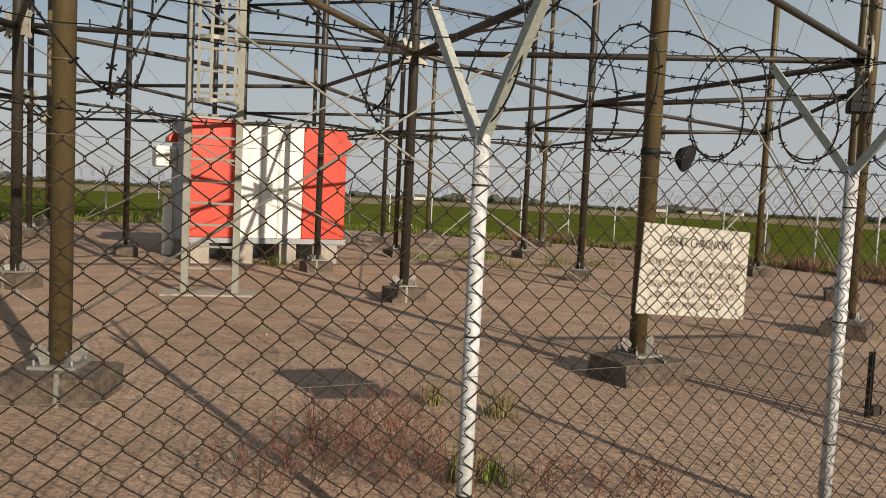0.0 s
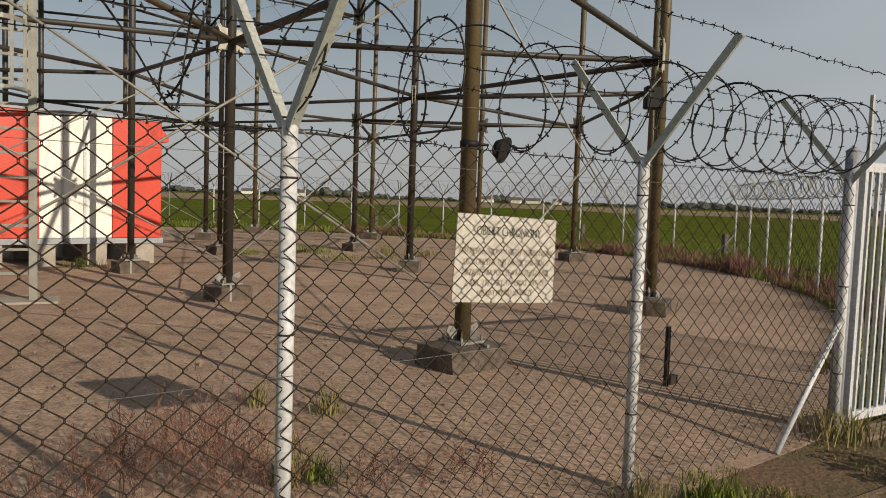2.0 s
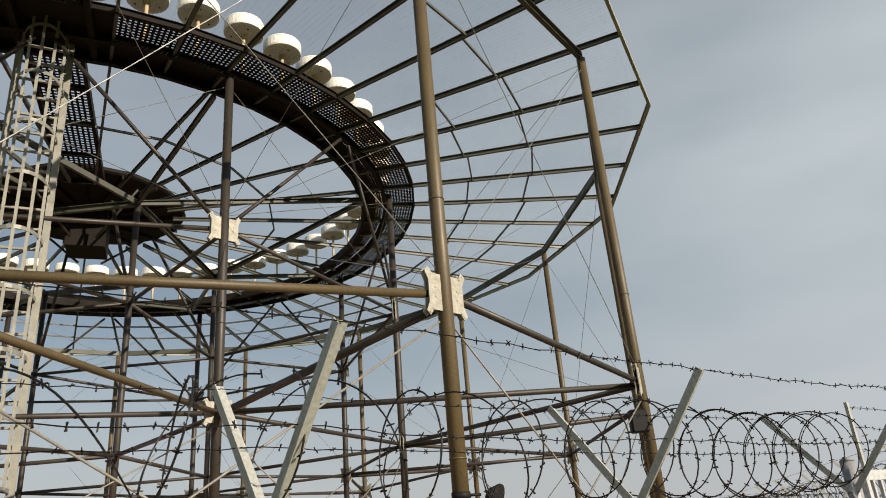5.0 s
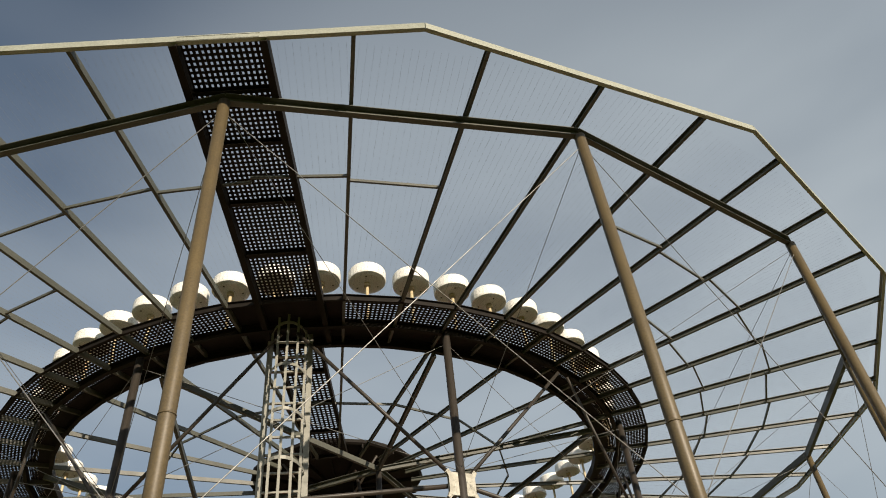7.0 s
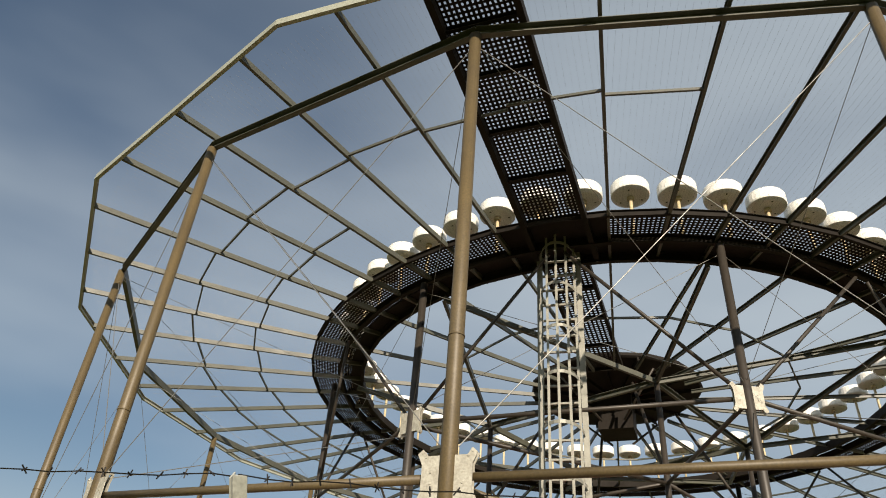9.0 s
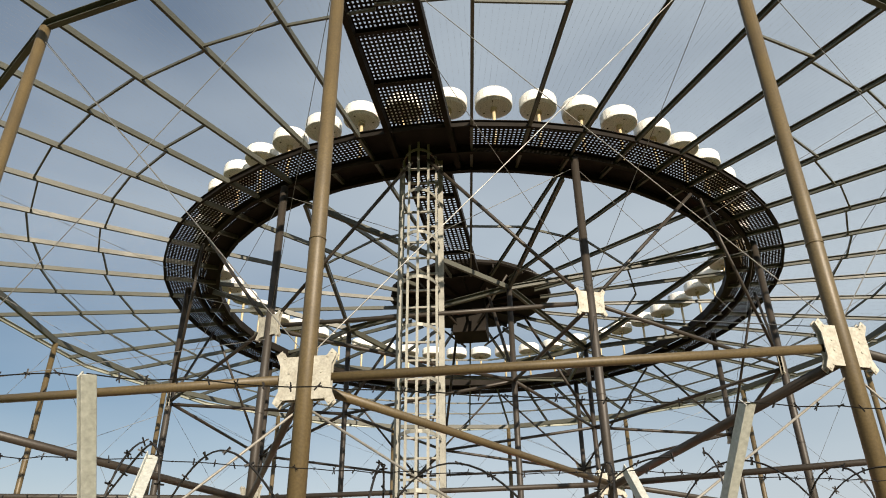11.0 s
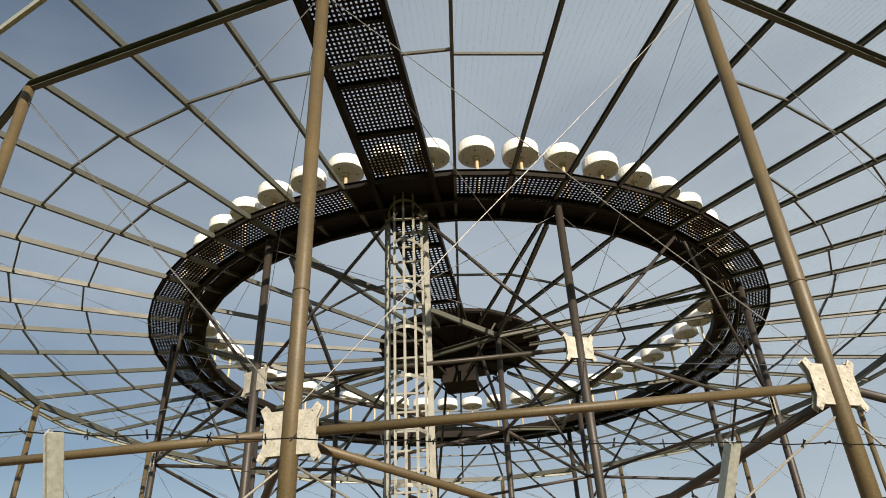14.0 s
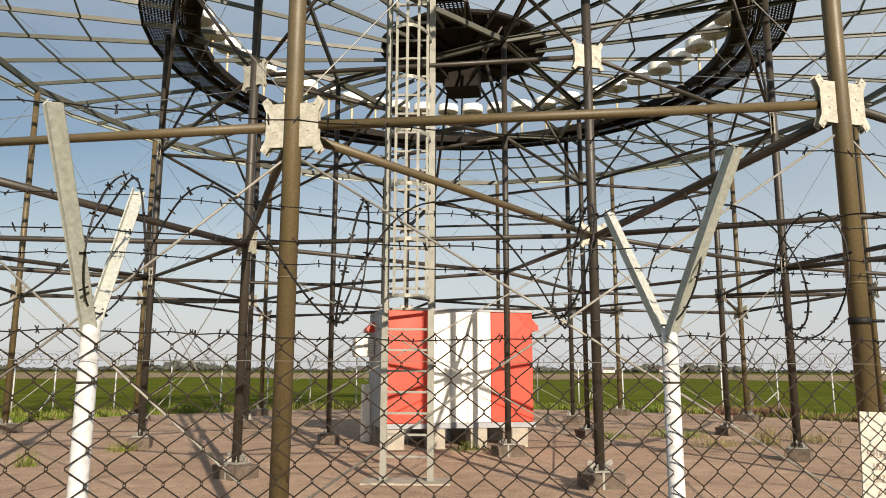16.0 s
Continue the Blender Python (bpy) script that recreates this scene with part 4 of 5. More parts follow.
def leaf(p, q):
    u = (q - p).normalized()
    first = None
    for i, (a, b) in enumerate(((p + Vector((0, 0, Z_G0)), p + Vector((0, 0, Z_G))), (q + Vector((0, 0, Z_G0)), q + Vector((0, 0, Z_G))))):
        bm = bmesh.new()
        beam(bm, a, b, 0.06, 0.04, up=u)
        o = part("leaf_stile", bm, M_GATE, gate)
        first = first or o
    for z in (Z_G0 + 0.04, Z_G - 0.035):
        bm = bmesh.new()
        beam(bm, p + u * 0.03 + Vector((0, 0, z)), q - u * 0.03 + Vector((0, 0, z)), 0.038, 0.07)
        part("leaf_rail", bm, M_GATE, gate)
    n = 13
    for i in range(1, n):
        c = p.lerp(q, i / n)
        bm = bmesh.new()
        beam(bm, c + Vector((0, 0, Z_G0 + 0.075)), c + Vector((0, 0, Z_G - 0.065)), 0.026, 0.022, up=u)
        part("bar", bm, M_GATE, gate)
    for c in (p + u * 0.05, q - u * 0.05):
        bm = bmesh.new()
        beam(bm, c + Vector((0, 0, Z_G)), c + Vector((0, 0, Z_G + 0.5)), 0.025, 0.025, up=u)
        part("spike_holder", bm, M_ARM, gate, "bare steel upright carrying barbed wire")
    lines, spk = [], []
    for z in (0.15, 0.32, 0.47):
        l, k = barbed(p + u * 0.05 + Vector((0, 0, Z_G + z)), q - u * 0.05 + Vector((0, 0, Z_G + z)), 0.02, rnd)
        lines.append(l)
        spk += k
    strands("barbed_wire", lines + spk, 0.0026, M_RAZOR, gate, n=3)


gu = (GATE[2] - GATE[0]).normalized()
leaf(GATE[0] + gu * 0.06, GATE[1] - gu * 0.015)
leaf(GATE[1] + gu * 0.015, GATE[2] - gu * 0.06)
bm = bmesh.new()
for s in range(10):
    a = s / 10 * 2 * math.pi
    b = (s + 1) / 10 * 2 * math.pi
    c = GATE[1] - FN * 0.03 + Vector((0, 0, 1.05))
    tube(bm, c + gu * (0.09 * math.cos(a)) - FN * (0.05 * math.sin(a)) + Vector((0, 0, 0.02 * math.sin(2 * a))), c + gu * (0.09 * math.cos(b)) - FN * (0.05 * math.sin(b)) + Vector((0, 0, 0.02 * math.sin(2 * b))), 0.014, 6)
box(bm, -0.03, 0.03, -0.015, 0.015, -0.09, -0.02, Matrix.Translation(GATE[1] - FN * 0.09 + Vector((0, 0, 1.05))))
part("chain_and_padlock", bm, M_BLACK, gate, "dark chain with padlock")
gate_side = empty("chain_link_fence", GATE[2], 0, "fence post at the end of the gate", "fence", "perimeter fence")
fence_post(gate_side, GATE[2] + gu * 0.08, FN, True)

# ---- sign ----
s_a = FA + FU * 0.852 + FN * 0.02
sign = empty("warning_sign", s_a, math.degrees(FDIR), "cream warning panel with dark lettering wired to the fence", "sign")
bm = bmesh.new()
v = [bm.verts.new(c) for c in ((0, 0, 1.585), (0.65, 0, 1.555), (0.645, 0, 1.13), (-0.02, 0, 1.175))]
f = bm.faces.new(v)
ext = bmesh.ops.extrude_face_region(bm, geom=[f])
bmesh.ops.translate(bm, vec=(0, 0.006, 0), verts=[g for g in ext["geom"] if isinstance(g, bmesh.types.BMVert)])
bmesh.ops.recalc_face_normals(bm, faces=bm.faces[:])
panel = part("panel", bm, M_SIGN, sign, local=True)
tilt = math.degrees(math.atan2(-0.03, 0.65))


def words(text, x, z, size, mat, width):
    cu = bpy.data.curves.new("lettering", "FONT")
    cu.body, cu.size, cu.align_x, cu.extrude, cu.offset = text, size, "CENTER", 0.0006, -size * 0.02
    tmp = new("lettering", cu)
    bpy.context.view_layer.update()
    w = tmp.dimensions.x
    me = bpy.data.meshes.new_from_object(tmp.evaluated_get(bpy.context.evaluated_depsgraph_get()))
    bpy.data.objects.remove(tmp)
    me.materials.clear()
    me.materials.append(mat)
    ob = part("lettering", me, mat, sign, local=True)
    k = width / w
    ob.matrix_basis = pose(x, -0.004, z, 0, -tilt, 0) @ pose(0, 0, 0, 90) @ Matrix.Diagonal((k, 1, 1, 1))
    return ob


words("OBIEKT CHRONIONY", 0.325, 1.475, 0.062, M_INK, 0.42)
words("NIEUPOWA\u017bNIONYM WST\u0118P WZBRONIONY", 0.32, 1.385, 0.044, M_INKRED, 0.61)
words("USZKODZENIE LUB ZAK\u0141\u00d3CENIE PRACY", 0.32, 1.335, 0.044, M_INKRED, 0.56)
words("URZ\u0104DZENIA PODLEGA KARZE ZGODNIE", 0.32, 1.285, 0.044, M_INKRED, 0.57)
words("Z ART. 173 I ART. 174 ORAZ ART. 212", 0.32, 1.235, 0.044, M_INKRED, 0.54)
words("USTAWY PRAWO LOTNICZE", 0.31, 1.188, 0.044, M_INKRED, 0.36)

# ---- gate post, small fittings in the yard ----
bm = bmesh.new()
g0 = GATE[0] - FU * 0.07 + FN * 0.02
tube(bm, g0 + Vector((0, 0, -0.1)), g0 + Vector((0, 0, 2.1)), 0.05, 12)
tube(bm, g0 + Vector((0, 0, 2.1)), g0 + Vector((0, 0, 2.13)), 0.055, 12, True, 0.02)
gp = empty("gate_post", g0, 0, "grey steel gate post with a cap", "post")
part("shaft", bm, M_GREY, gp)

flood = empty("floodlight", pol(R_P, 1, 2.19), 0, "round black floodlight clamped to a brown post", "floodlight")
p2 = pol(R_P, 1, 2.19)
fd = (FU * 0.8 - FN * 0.3).normalized()
bm = bmesh.new()
tube(bm, p2 + fd * 0.07, p2 + fd * 0.2, 0.014, 8)
tube(bm, p2 + Vector((0, 0, -0.03)), p2 + Vector((0, 0, 0.03)), 0.092, 12)
part("bracket", bm, M_BLACK, flood)
bm = bmesh.new()
c0 = p2 + fd * 0.33 - Vector((0, 0, 0.03))
ax = (FU * 0.35 + FN * -0.75 + Vector((0, 0, -0.3))).normalized()
tube(bm, c0 - ax * 0.06, c0 + ax * 0.03, 0.07, 16, True, 0.135)
tube(bm, c0 + ax * 0.03, c0 + ax * 0.05, 0.135, 16)
part("housing", bm, M_BLACK, flood)
bm = bmesh.new()
tube(bm, c0 + ax * 0.0505, c0 + ax * 0.053, 0.12, 16)
part("glass", bm, M_LENS, flood)
bm = bmesh.new()
p3 = pol(R_P, 2, 3.27)
box(bm, -0.13, 0.13, -0.09, 0.09, -0.17, 0.17, Matrix.Translation(p3 - FU * 0.2))
bevelled(bm, 0.02)
jb = empty("junction_box", p3, 0, "dark junction box fixed to a brown post", "junction box")
part("case", bm, M_BLACK, jb)

stake = empty("steel_stake", (3.48, 4.40, 0), 0, "short rusty steel stake beside the gate", "stake")
bm = bmesh.new()
beam(bm, (3.48, 4.40, -0.1), (3.48, 4.41, 0.56), 0.035, 0.035, up=FU)
part("shaft", bm, M_WIRE, stake)
bm = bmesh.new()
box(bm, 0.0, 0.12, -0.03, 0.03, 0.02, 0.1, pose(3.48, 4.40, 0, 0, 0, 30))
part("latch_block", bm, M_WIRE, stake)
for x, y, h in ((20.1, 15.8, 0.75), (12.9, 25.2, 0.7), (9.0, 32.2, 0.7), (16.6, 20.2, 0.7), (4.6, 37.5, 0.7), (-1.2, 39.5, 0.7), (24.5, 11.0, 0.75)):
    ob = empty("wooden_stub", (x, y, 0), 12, "weathered dark wooden stub in the grass", "post", "wooden stubs")
    bm = bmesh.new()
    box(bm, -0.1, 0.1, -0.1, 0.1, -0.1, h)
    bevelled(bm, 0.02)
    part("shaft", bm, M_WOOD, ob, local=True)

tri = empty("tripod_mast", (-9.2, 38.4, 0), 0, "small white mast on three legs in the meadow", "mast")
for i in range(3):
    bm = bmesh.new()
    tube(bm, (-9.2 + 0.55 * math.cos(2.1 * i), 38.4 + 0.55 * math.sin(2.1 * i), -0.05), (-9.2, 38.4, 1.1), 0.025, 6)
    part("leg", bm, M_WHITE, tri)
bm = bmesh.new()
tube(bm, (-9.2, 38.4, 1.05), (-9.2, 38.4, 2.9), 0.025, 6)
part("mast_tube", bm, M_WHITE, tri)


# ---- plants ----
def blades(name, spots, mat, label, category, width=0.008, seed=1, lean=0.35):
    """Bent grass blades at (x, y, z, height) as one mesh."""
    rnd = random.Random(seed)
    verts, faces = [], []
    for x, y, z, h in spots:
        a = rnd.uniform(0, 6.283)
        dx, dy = math.cos(a), math.sin(a)
        w = width * rnd.uniform(0.7, 1.4)
        l = h * lean * rnd.uniform(0.2, 1.3)
        b = rnd.uniform(0, 6.283)
        lx, ly = l * math.cos(b), l * math.sin(b)
        n = len(verts)
        verts += [(x - dx * w, y - dy * w, z), (x + dx * w, y + dy * w, z), (x + lx * 0.4 - dx * w * 0.7, y + ly * 0.4 - dy * w * 0.7, z + h * 0.6), (x + lx * 0.4 + dx * w * 0.7, y + ly * 0.4 + dy * w * 0.7, z + h * 0.6), (x + lx, y + ly, z + h)]
        faces += [(n, n + 1, n + 3, n + 2), (n + 2, n + 3, n + 4)]
    me = bpy.data.meshes.new(name)
    me.from_pydata(verts, [], faces)
    me.materials.append(mat)
    return tagged(part(name, me, mat, None), label, category, "", "stuff")


rnd = random.Random(21)
ring, dry = [], []
for i in range(30000):
    a = radians(rnd.uniform(-40, 200))
    r = 15.7 + 3.4 * rnd.random() ** 1.6 + 0.6 * noise.noise(Vector((math.cos(a) * 2.2, math.sin(a) * 2.2, 0.3)))
    x, y = CX + r * math.cos(a), CY + r * math.sin(a)
    clump = noise.noise(Vector((x * 0.9, y * 0.9, 0.0)))
    if clump < -0.25:
        continue
    h = (0.18 + 0.3 * max(0, clump + 0.2)) * rnd.uniform(0.5, 1.3) * (0.55 if a < radians(-15) else 1)
    (dry if noise.noise(Vector((x * 0.5, y * 0.5, 5.0))) + rnd.uniform(-0.25, 0.25) > 0.12 else ring).append((x, y, -0.03, h))
weeds = []
for i in range(16000):
    a = radians(rnd.uniform(-26, 75))
    r = 15.75 + 1.5 * rnd.random() ** 1.4
    x, y = CX + r * math.cos(a), CY + r * math.sin(a)
    clump = noise.noise(Vector((x * 0.8, y * 0.8, 9.0)))
    if clump > -0.2:
        weeds.append((x, y, -0.02, (0.2 + 0.5 * max(0, clump + 0.1)) * rnd.uniform(0.5, 1.3)))
blades("dead_weeds", weeds, M_DRY, "reddish brown dead weeds along the yard edge", "weeds", 0.009, 8)
blades("edge_grass", ring, M_BLADE, "rough green grass along the yard edge", "grass", 0.012, 2)
blades("dry_edge_grass", dry, M_STRAW, "dry yellow grass along the yard edge", "grass", 0.012, 3)

lush, thin = [], []
for i in range(120000):
    d = 0.6 + 26 * rnd.random() ** 1.7
    s = rnd.uniform(-0.7, 1.0)
    p = GATE[2] + gu * (0.4 + d) + FN * (s * (2.0 + d * 1.1)) - FN * 0.6
    if (p - Vector((CX, CY, 0))).length < 15.9:
        continue
    clump = noise.noise(Vector((p.x * 0.7, p.y * 0.7, 2.0)))
    lush.append((p.x, p.y, -0.03, (0.05 + 0.1 * max(0, clump + 0.25)) * rnd.uniform(0.4, 1.3)))
blades("meadow_grass", lush, M_BLADE, "lush green meadow grass beside the gate", "grass", 0.007, 4, 0.7)
for i in range(60000):
    s = rnd.uniform(-6.5, 8.5)
    o = -0.05 - 4.2 * rnd.random() ** 1.3
    p = FA + FU * s + FN * o
    clump = noise.noise(Vector((p.x * 1.3, p.y * 1.3, 7.0)))
    if clump < 0.0 and rnd.random() < 0.8:
        continue
    if (p - Vector((1.17, -2.25, 0))).length < 0.5:
        continue
    thin.append((p.x, p.y, -0.03, (0.03 + 0.09 * max(0, clump)) * rnd.uniform(0.5, 1.4)))
for i in range(70000):
    p = GATE[0] + gu * rnd.uniform(-2.6, 5.5) - FN * (0.12 + 4.3 * rnd.random())
    clump = noise.noise(Vector((p.x * 1.1, p.y * 1.1, 11.0))) + 0.45 * noise.noise(Vector((p.x * 3.7, p.y * 3.7, 2.0)))
    if clump > 0.16 or (clump > -0.05 and rnd.random() < 0.12):
        thin.append((p.x, p.y, -0.01, (0.02 + 0.1 * max(0, clump)) * rnd.uniform(0.5, 1.5)))
blades("verge_grass", thin[::3], M_BLADE, "patchy green grass outside the fence", "grass", 0.0035, 5, 0.7)
blades("dry_verge_grass", thin[1::3] + thin[2::3], M_STRAW, "patchy dry grass outside the fence", "grass", 0.0035, 6, 0.7)


def tuft(x, y, h, n, spread, mat, label, seed):
    r2 = random.Random(seed)
    spots = [(x + r2.gauss(0, spread), y + r2.gauss(0, spread), 0.0, h * r2.uniform(0.4, 1.15)) for _ in range(n)]
    ob = blades("grass_tuft", spots, mat, label, "grass tuft", 0.005, seed, 0.5)
    ob["group"] = "tufts in the gravel"


tuft(-0.03, 3.46, 0.22, 60, 0.04, M_STRAW, "yellowish grass tuft in the gravel", 31)
tuft(0.53, 3.29, 0.24, 70, 0.05, M_STRAW, "yellowish grass tuft in the gravel", 32)
tuft(0.61, 2.02, 0.15, 90, 0.08, M_BLADE, "green grass tuft in the gravel", 33)
tuft(0.45, 1.95, 0.32, 90, 0.06, M_STRAW, "yellowish grass tuft in the gravel", 34)
tuft(0.32, 17.28, 0.5, 160, 0.16, M_STRAW, "tall dry grass tuft in the gravel", 35)
tuft(-1.58, 18.55, 0.25, 160, 0.25, M_BLADE, "green grass tuft in the gravel", 36)
tuft(-2.3, 18.63, 0.25, 160, 0.25, M_BLADE, "green grass tuft in the gravel", 37)
tuft(-11.7, 6.7, 0.3, 120, 0.1, M_BLADE, "green grass tuft in the gravel", 38)
tuft(4.95, 9.2, 0.25, 120, 0.14, M_BLADE, "green grass tuft beside a footing", 39)
tuft(-5.6, 12.9, 0.22, 120, 0.2, M_BLADE, "green grass tuft under the shelter", 40)
tuft(2.85, 1.75, 0.2, 130, 0.08, M_BLADE, "green grass tuft at a fence post", 41)
tuft(2.45, 1.72, 0.18, 90, 0.08, M_STRAW, "yellowish grass tuft at a fence post", 42)
tuft(-0.75, 16.6, 0.22, 220, 0.3, M_STRAW, "low dry grass tuft in the gravel", 43)
tuft(-3.4, 17.4, 0.2, 200, 0.25, M_BLADE, "low green grass tuft in the gravel", 44)
tuft(1.3, 18.9, 0.25, 200, 0.3, M_STRAW, "low dry grass tuft in the gravel", 45)
tuft(-12.2, 9.3, 0.22, 160, 0.15, M_BLADE, "low green grass tuft in the gravel", 46)
tuft(4.28, 3.0, 0.24, 200, 0.12, M_STRAW, "dry grass tuft at the gate post", 47)


def shrub(x, y, h, n, seed, label):
    """A dry weed: thin forked stems with seed heads."""
    r2 = random.Random(seed)
    lines = []
    for i in range(n):
        a, l = r2.uniform(0, 6.283), h * r2.uniform(0.6, 1.1)
        p = Vector((x + r2.gauss(0, 0.12), y + r2.gauss(0, 0.09), 0))
        d = Vector((math.cos(a) * 0.35, math.sin(a) * 0.35, 1)).normalized()
        pts = [p]
        for s in range(5):
            d = (d + Vector((r2.gauss(0, 0.12), r2.gauss(0, 0.12), 0.02))).normalized()
            pts.append(pts[-1] + d * (l / 5))
            if s > 0:
                for _ in range(2):
                    e = (d + Vector((r2.gauss(0, 0.6), r2.gauss(0, 0.6), r2.gauss(0.1, 0.3)))).normalized()
                    q = pts[-1] + e * (l * r2.uniform(0.12, 0.28))
                    lines.append([pts[-1], q])
                    for _ in range(2):
                        f = (e + Vector((r2.gauss(0, 0.7), r2.gauss(0, 0.7), r2.gauss(0.1, 0.5)))).normalized()
                        lines.append([q, q + f * r2.uniform(0.02, 0.06)])
        lines.append(pts)
    ob = empty("dry_shrub", (x, y, 0), 0, label, "shrub", "dry weeds")
    strands("stem", lines, 0.0017, M_DRY, ob, n=3, kind="stuff")


shrub(0.02, 1.85, 0.5, 40, 51, "reddish brown dried weed behind the fence")
shrub(-0.3, 1.7, 0.42, 26, 52, "reddish brown dried weed behind the fence")
shrub(0.35, 1.6, 0.4, 20, 53, "reddish brown dried weed behind the fence")
shrub(-0.55, 1.35, 0.36, 18, 54, "reddish brown dried weed behind the fence")
shrub(0.95, 1.75, 0.28, 14, 55, "low reddish dried weed behind the fence")
shrub(1.45, 1.85, 0.24, 12, 56, "low reddish dried weed behind the fence")

# weed with broad leaves outside the fence
r2 = random.Random(61)
for wx, wy, n, hh in ((4.52, 2.05, 200, 0.3), (4.78, 1.8, 90, 0.18), (3.2, 1.0, 40, 0.1)):
    verts, faces = [], []
    for i in range(n):
        a, d = r2.uniform(0, 6.283), 0.26 * r2.random() ** 0.6
        c = Vector((wx + d * math.cos(a), wy + d * math.sin(a), hh * r2.uniform(0.2, 1.0) * (1 - d)))
        u = Vector((math.cos(a), math.sin(a), r2.uniform(-0.3, 0.6))).normalized()
        s = Vector((-u.y, u.x, r2.uniform(-0.3, 0.3))).normalized()
        l, w = r2.uniform(0.05, 0.1), r2.uniform(0.016, 0.03)
        k = len(verts)
        verts += [c, c + u * l * 0.5 + s * w + Vector((0, 0, 0.008)), c + u * l - Vector((0, 0, 0.012)), c + u * l * 0.5 - s * w + Vector((0, 0, 0.008))]
        faces += [(k, k + 1, k + 2), (k, k + 2, k + 3)]
    me = bpy.data.meshes.new("leaf_clump")
    me.from_pydata(verts, [], faces)
    me.materials.append(M_LEAF)
    ob = empty("leafy_weed", (wx, wy, 0), 0, "low dark green broad-leaved weed outside the gate", "weed", "leafy weeds")
    part("leaf_clump", me, M_LEAF, ob, kind="stuff")

# small stones on the gravel
verts, faces = [], []
for i in range(900):
    s = rnd.uniform(-4, 6)
    o = 0.2 + 9 * rnd.random() ** 1.4
    p = FA + FU * s + FN * o
    sz = rnd.uniform(0.006, 0.022) * (1.8 if rnd.random() < 0.06 else 1)
    q = np.array(Euler((rnd.random() * 3, rnd.random() * 3, rnd.random() * 3)).to_matrix())
    k = len(verts)
    octa = np.array([(1, 0, 0), (-1, 0, 0), (0, 0.8, 0), (0, -0.8, 0), (0, 0, 0.6), (0, 0, -0.6)]) @ q * sz + np.array([p.x, p.y, sz * 0.25])
    verts.extend(octa.tolist())
    faces += [(k, k + 2, k + 4), (k + 2, k + 1, k + 4), (k + 1, k + 3, k + 4), (k + 3, k, k + 4), (k + 2, k, k + 5), (k + 1, k + 2, k + 5), (k + 3, k + 1, k + 5), (k, k + 3, k + 5)]
me = bpy.data.meshes.new("gravel_stones")
me.from_pydata(verts, [], faces)
me.materials.append(M_STONE)
tagged(part("gravel_stones", me, M_STONE, None), "loose small stones on the gravel", "stones", "", "stuff")

# ---- paving outside the gate ----
base = GATE[0] - FU * 3.0 - FN * 5.0
bm = bmesh.new()
vs = []
for i in range(41):
    for j in range(2):
        p = base + FU * (i * 0.33) + FN * (0.3 * noise.noise(Vector((i * 0.4, 3.0, 0))) if j == 0 else 4.96)
        vs.append(bm.verts.new((p.x, p.y, 0.001)))
for i in range(40):
    bm.faces.new((vs[2 * i], vs[2 * i + 2], vs[2 * i + 3], vs[2 * i + 1]))
drive = tagged(part("road", bm, M_SOIL, None), "mossy soil of the drive outside the gate", "drive", "", "structure")


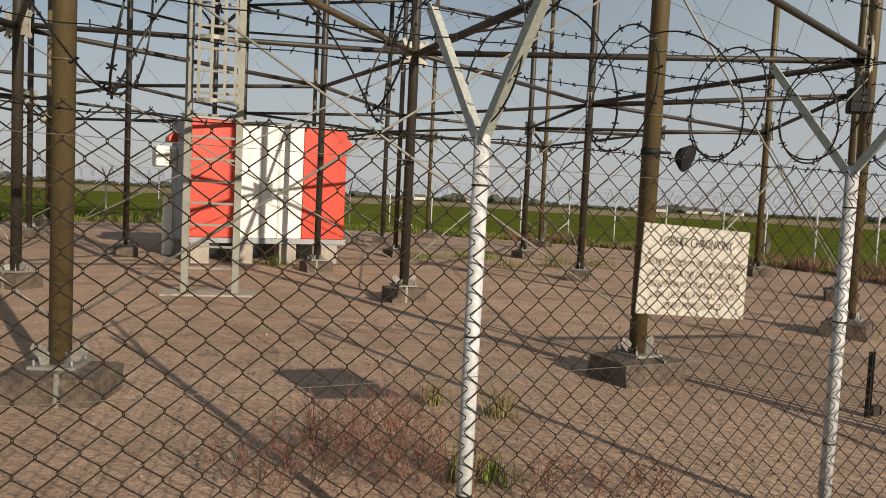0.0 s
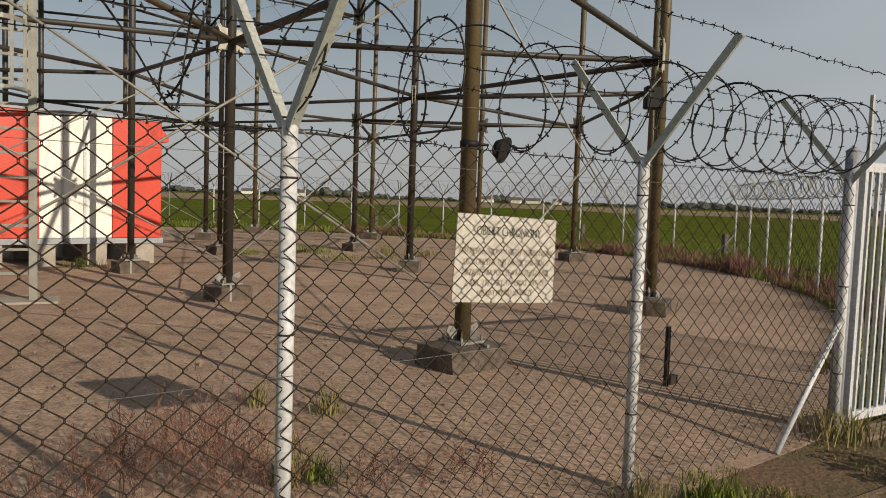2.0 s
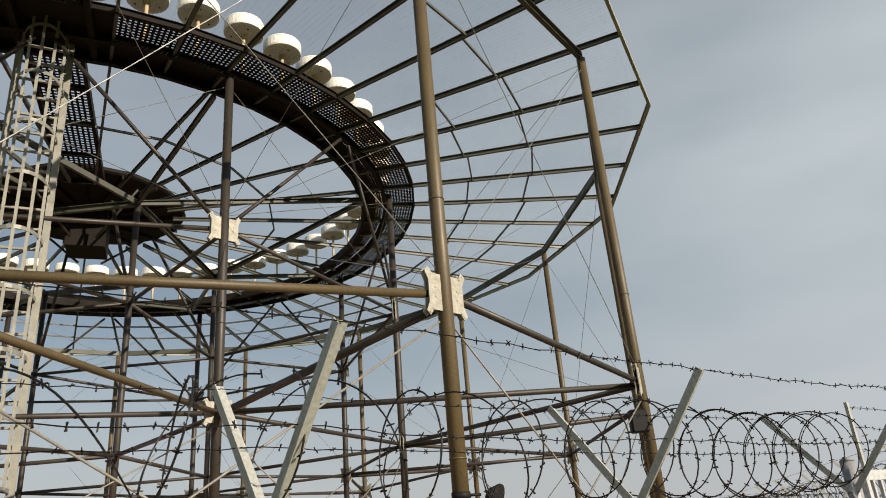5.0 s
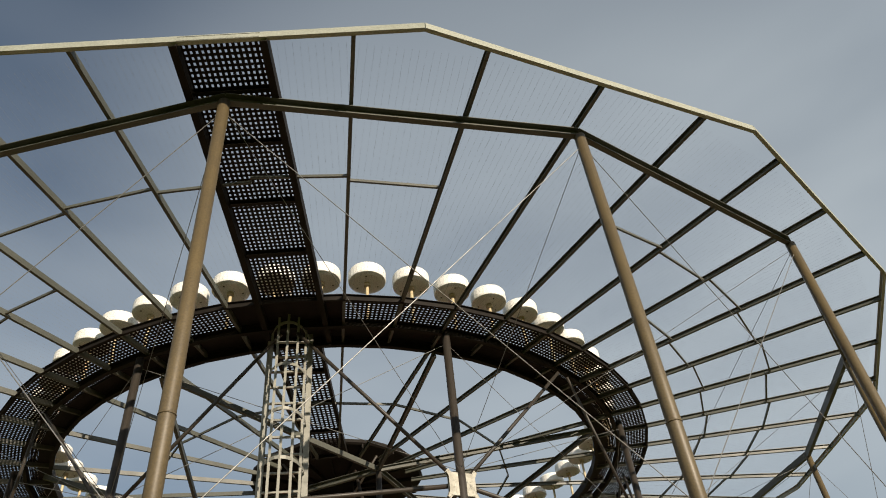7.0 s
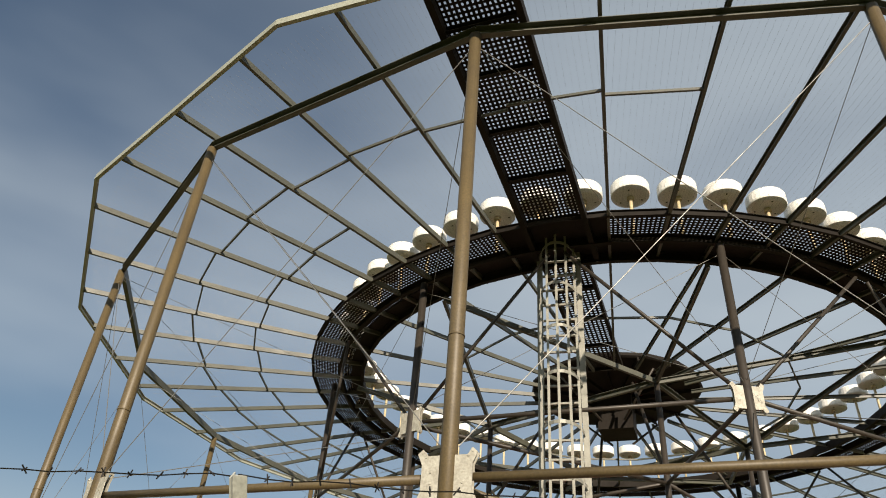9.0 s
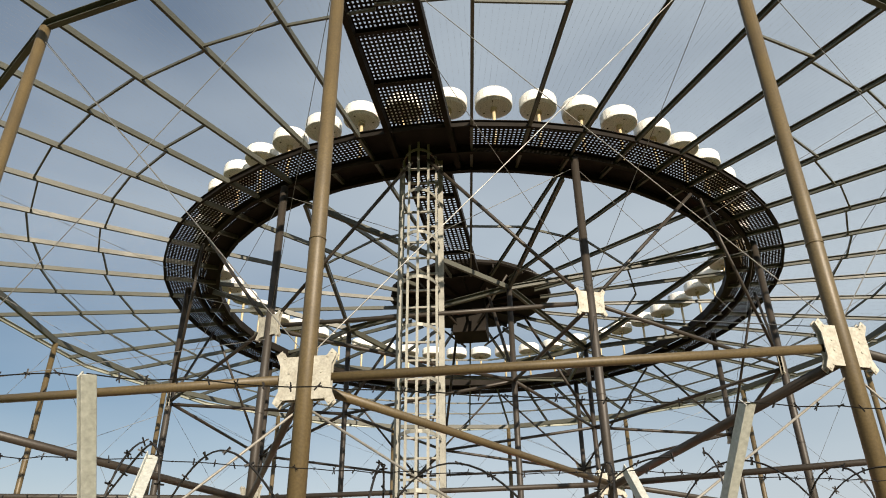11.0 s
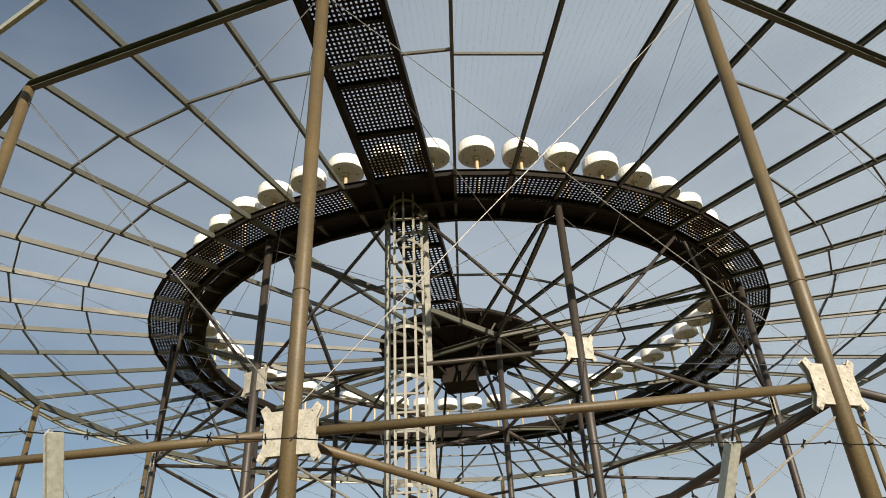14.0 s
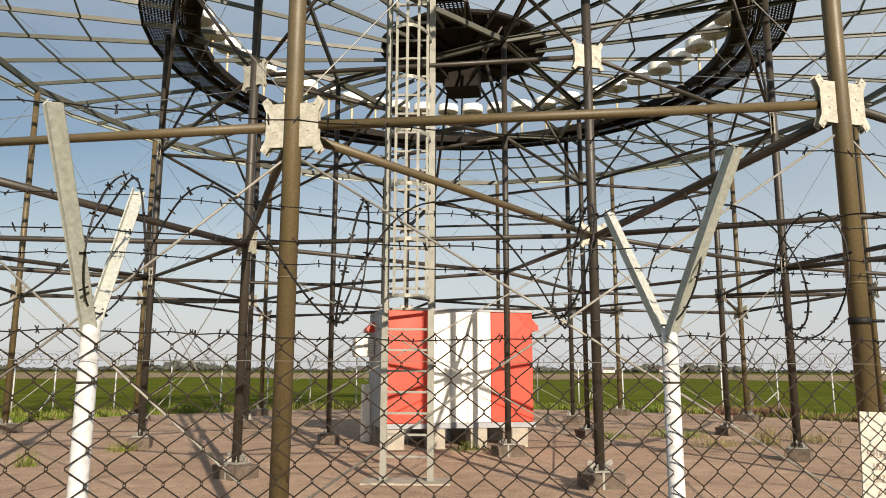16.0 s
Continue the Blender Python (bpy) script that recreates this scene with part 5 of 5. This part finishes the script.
def lattice_slab():
    """A concrete slab with rows of round holes."""
    verts, faces, idx = [], [], {}
    nx, ny, cell, top, rad = 4, 3, 0.16, 0.012, 0.056

    def v(x, y, z):
        key = (round(x, 4), round(y, 4), z)
        if key not in idx:
            idx[key] = len(verts)
            verts.append((x, y, z))
        return idx[key]
    for i in range(nx):
        for j in range(ny):
            cx, cy = (i + 0.5) * cell, (j + 0.5) * cell
            for k in range(8):
                a0, a1 = k * math.pi / 4, (k + 1) * math.pi / 4

                def outer(a):
                    s = max(abs(math.cos(a)), abs(math.sin(a)))
                    return cx + cell / 2 * math.cos(a) / s, cy + cell / 2 * math.sin(a) / s
                def inner(a):
                    return cx + rad * math.cos(a), cy + rad * math.sin(a)
                o0, o1, i0, i1 = outer(a0), outer(a1), inner(a0), inner(a1)
                faces.append((v(*i0, top), v(*o0, top), v(*o1, top), v(*i1, top)))
                faces.append((v(*i0, -0.03), v(*i0, top), v(*i1, top), v(*i1, -0.03)))
    w, d = nx * cell, ny * cell
    for (x0, y0), (x1, y1) in (((0, 0), (w, 0)), ((w, 0), (w, d)), ((w, d), (0, d)), ((0, d), (0, 0))):
        b = len(verts)
        verts += [(x0, y0, top), (x0, y0, -0.04), (x1, y1, -0.04), (x1, y1, top)]
        faces.append((b, b + 1, b + 2, b + 3))
    me = bpy.data.meshes.new("paver")
    me.from_pydata(verts, [], faces)
    me.materials.append(M_PAVER)
    return me


slab = lattice_slab()
gdeg = math.degrees(math.atan2(gu.y, gu.x))
gn = Vector((-gu.y, gu.x, 0))
r2 = random.Random(77)
for i in range(-5, 8):
    for j in range(8):
        p = GATE[0] + gu * (i * 0.66 + 0.05) - gn * (0.78 + j * 0.5)
        far = max((c - FA).dot(FN) for c in (p, p + gu * 0.64, p + gn * 0.48, p + gu * 0.64 + gn * 0.48))
        if (p - base).dot(FU) < 0.1 or (p - base).dot(FN) < 0.4 or far > -0.42 or noise.noise(Vector((i * 0.6, j * 0.6, 3.3))) > 0.33:
            continue
        ob = part("paver", slab, M_PAVER, drive)
        ob.matrix_basis = pose(p.x, p.y, r2.uniform(-0.006, 0.003), r2.uniform(-0.7, 0.7), r2.uniform(-0.7, 0.7), gdeg + r2.uniform(-1, 1))
bm = bmesh.new()
box(bm, -0.095, 0.095, -0.05, 0.05, -0.05, 0.03)
bevelled(bm, 0.008)
brick = finish("brick", bm, M_BRICK)
for row in range(2):
    for i in range(18):
        p = GATE[0] + gu * (-0.1 + i * 0.2 + row * 0.1) - gn * (0.1 + row * 0.11)
        ob = part("brick", brick, M_BRICK, drive)
        ob.matrix_basis = pose(p.x, p.y, r2.uniform(-0.012, 0.004), r2.uniform(-2, 2), r2.uniform(-2, 2), gdeg + r2.uniform(-2, 2))
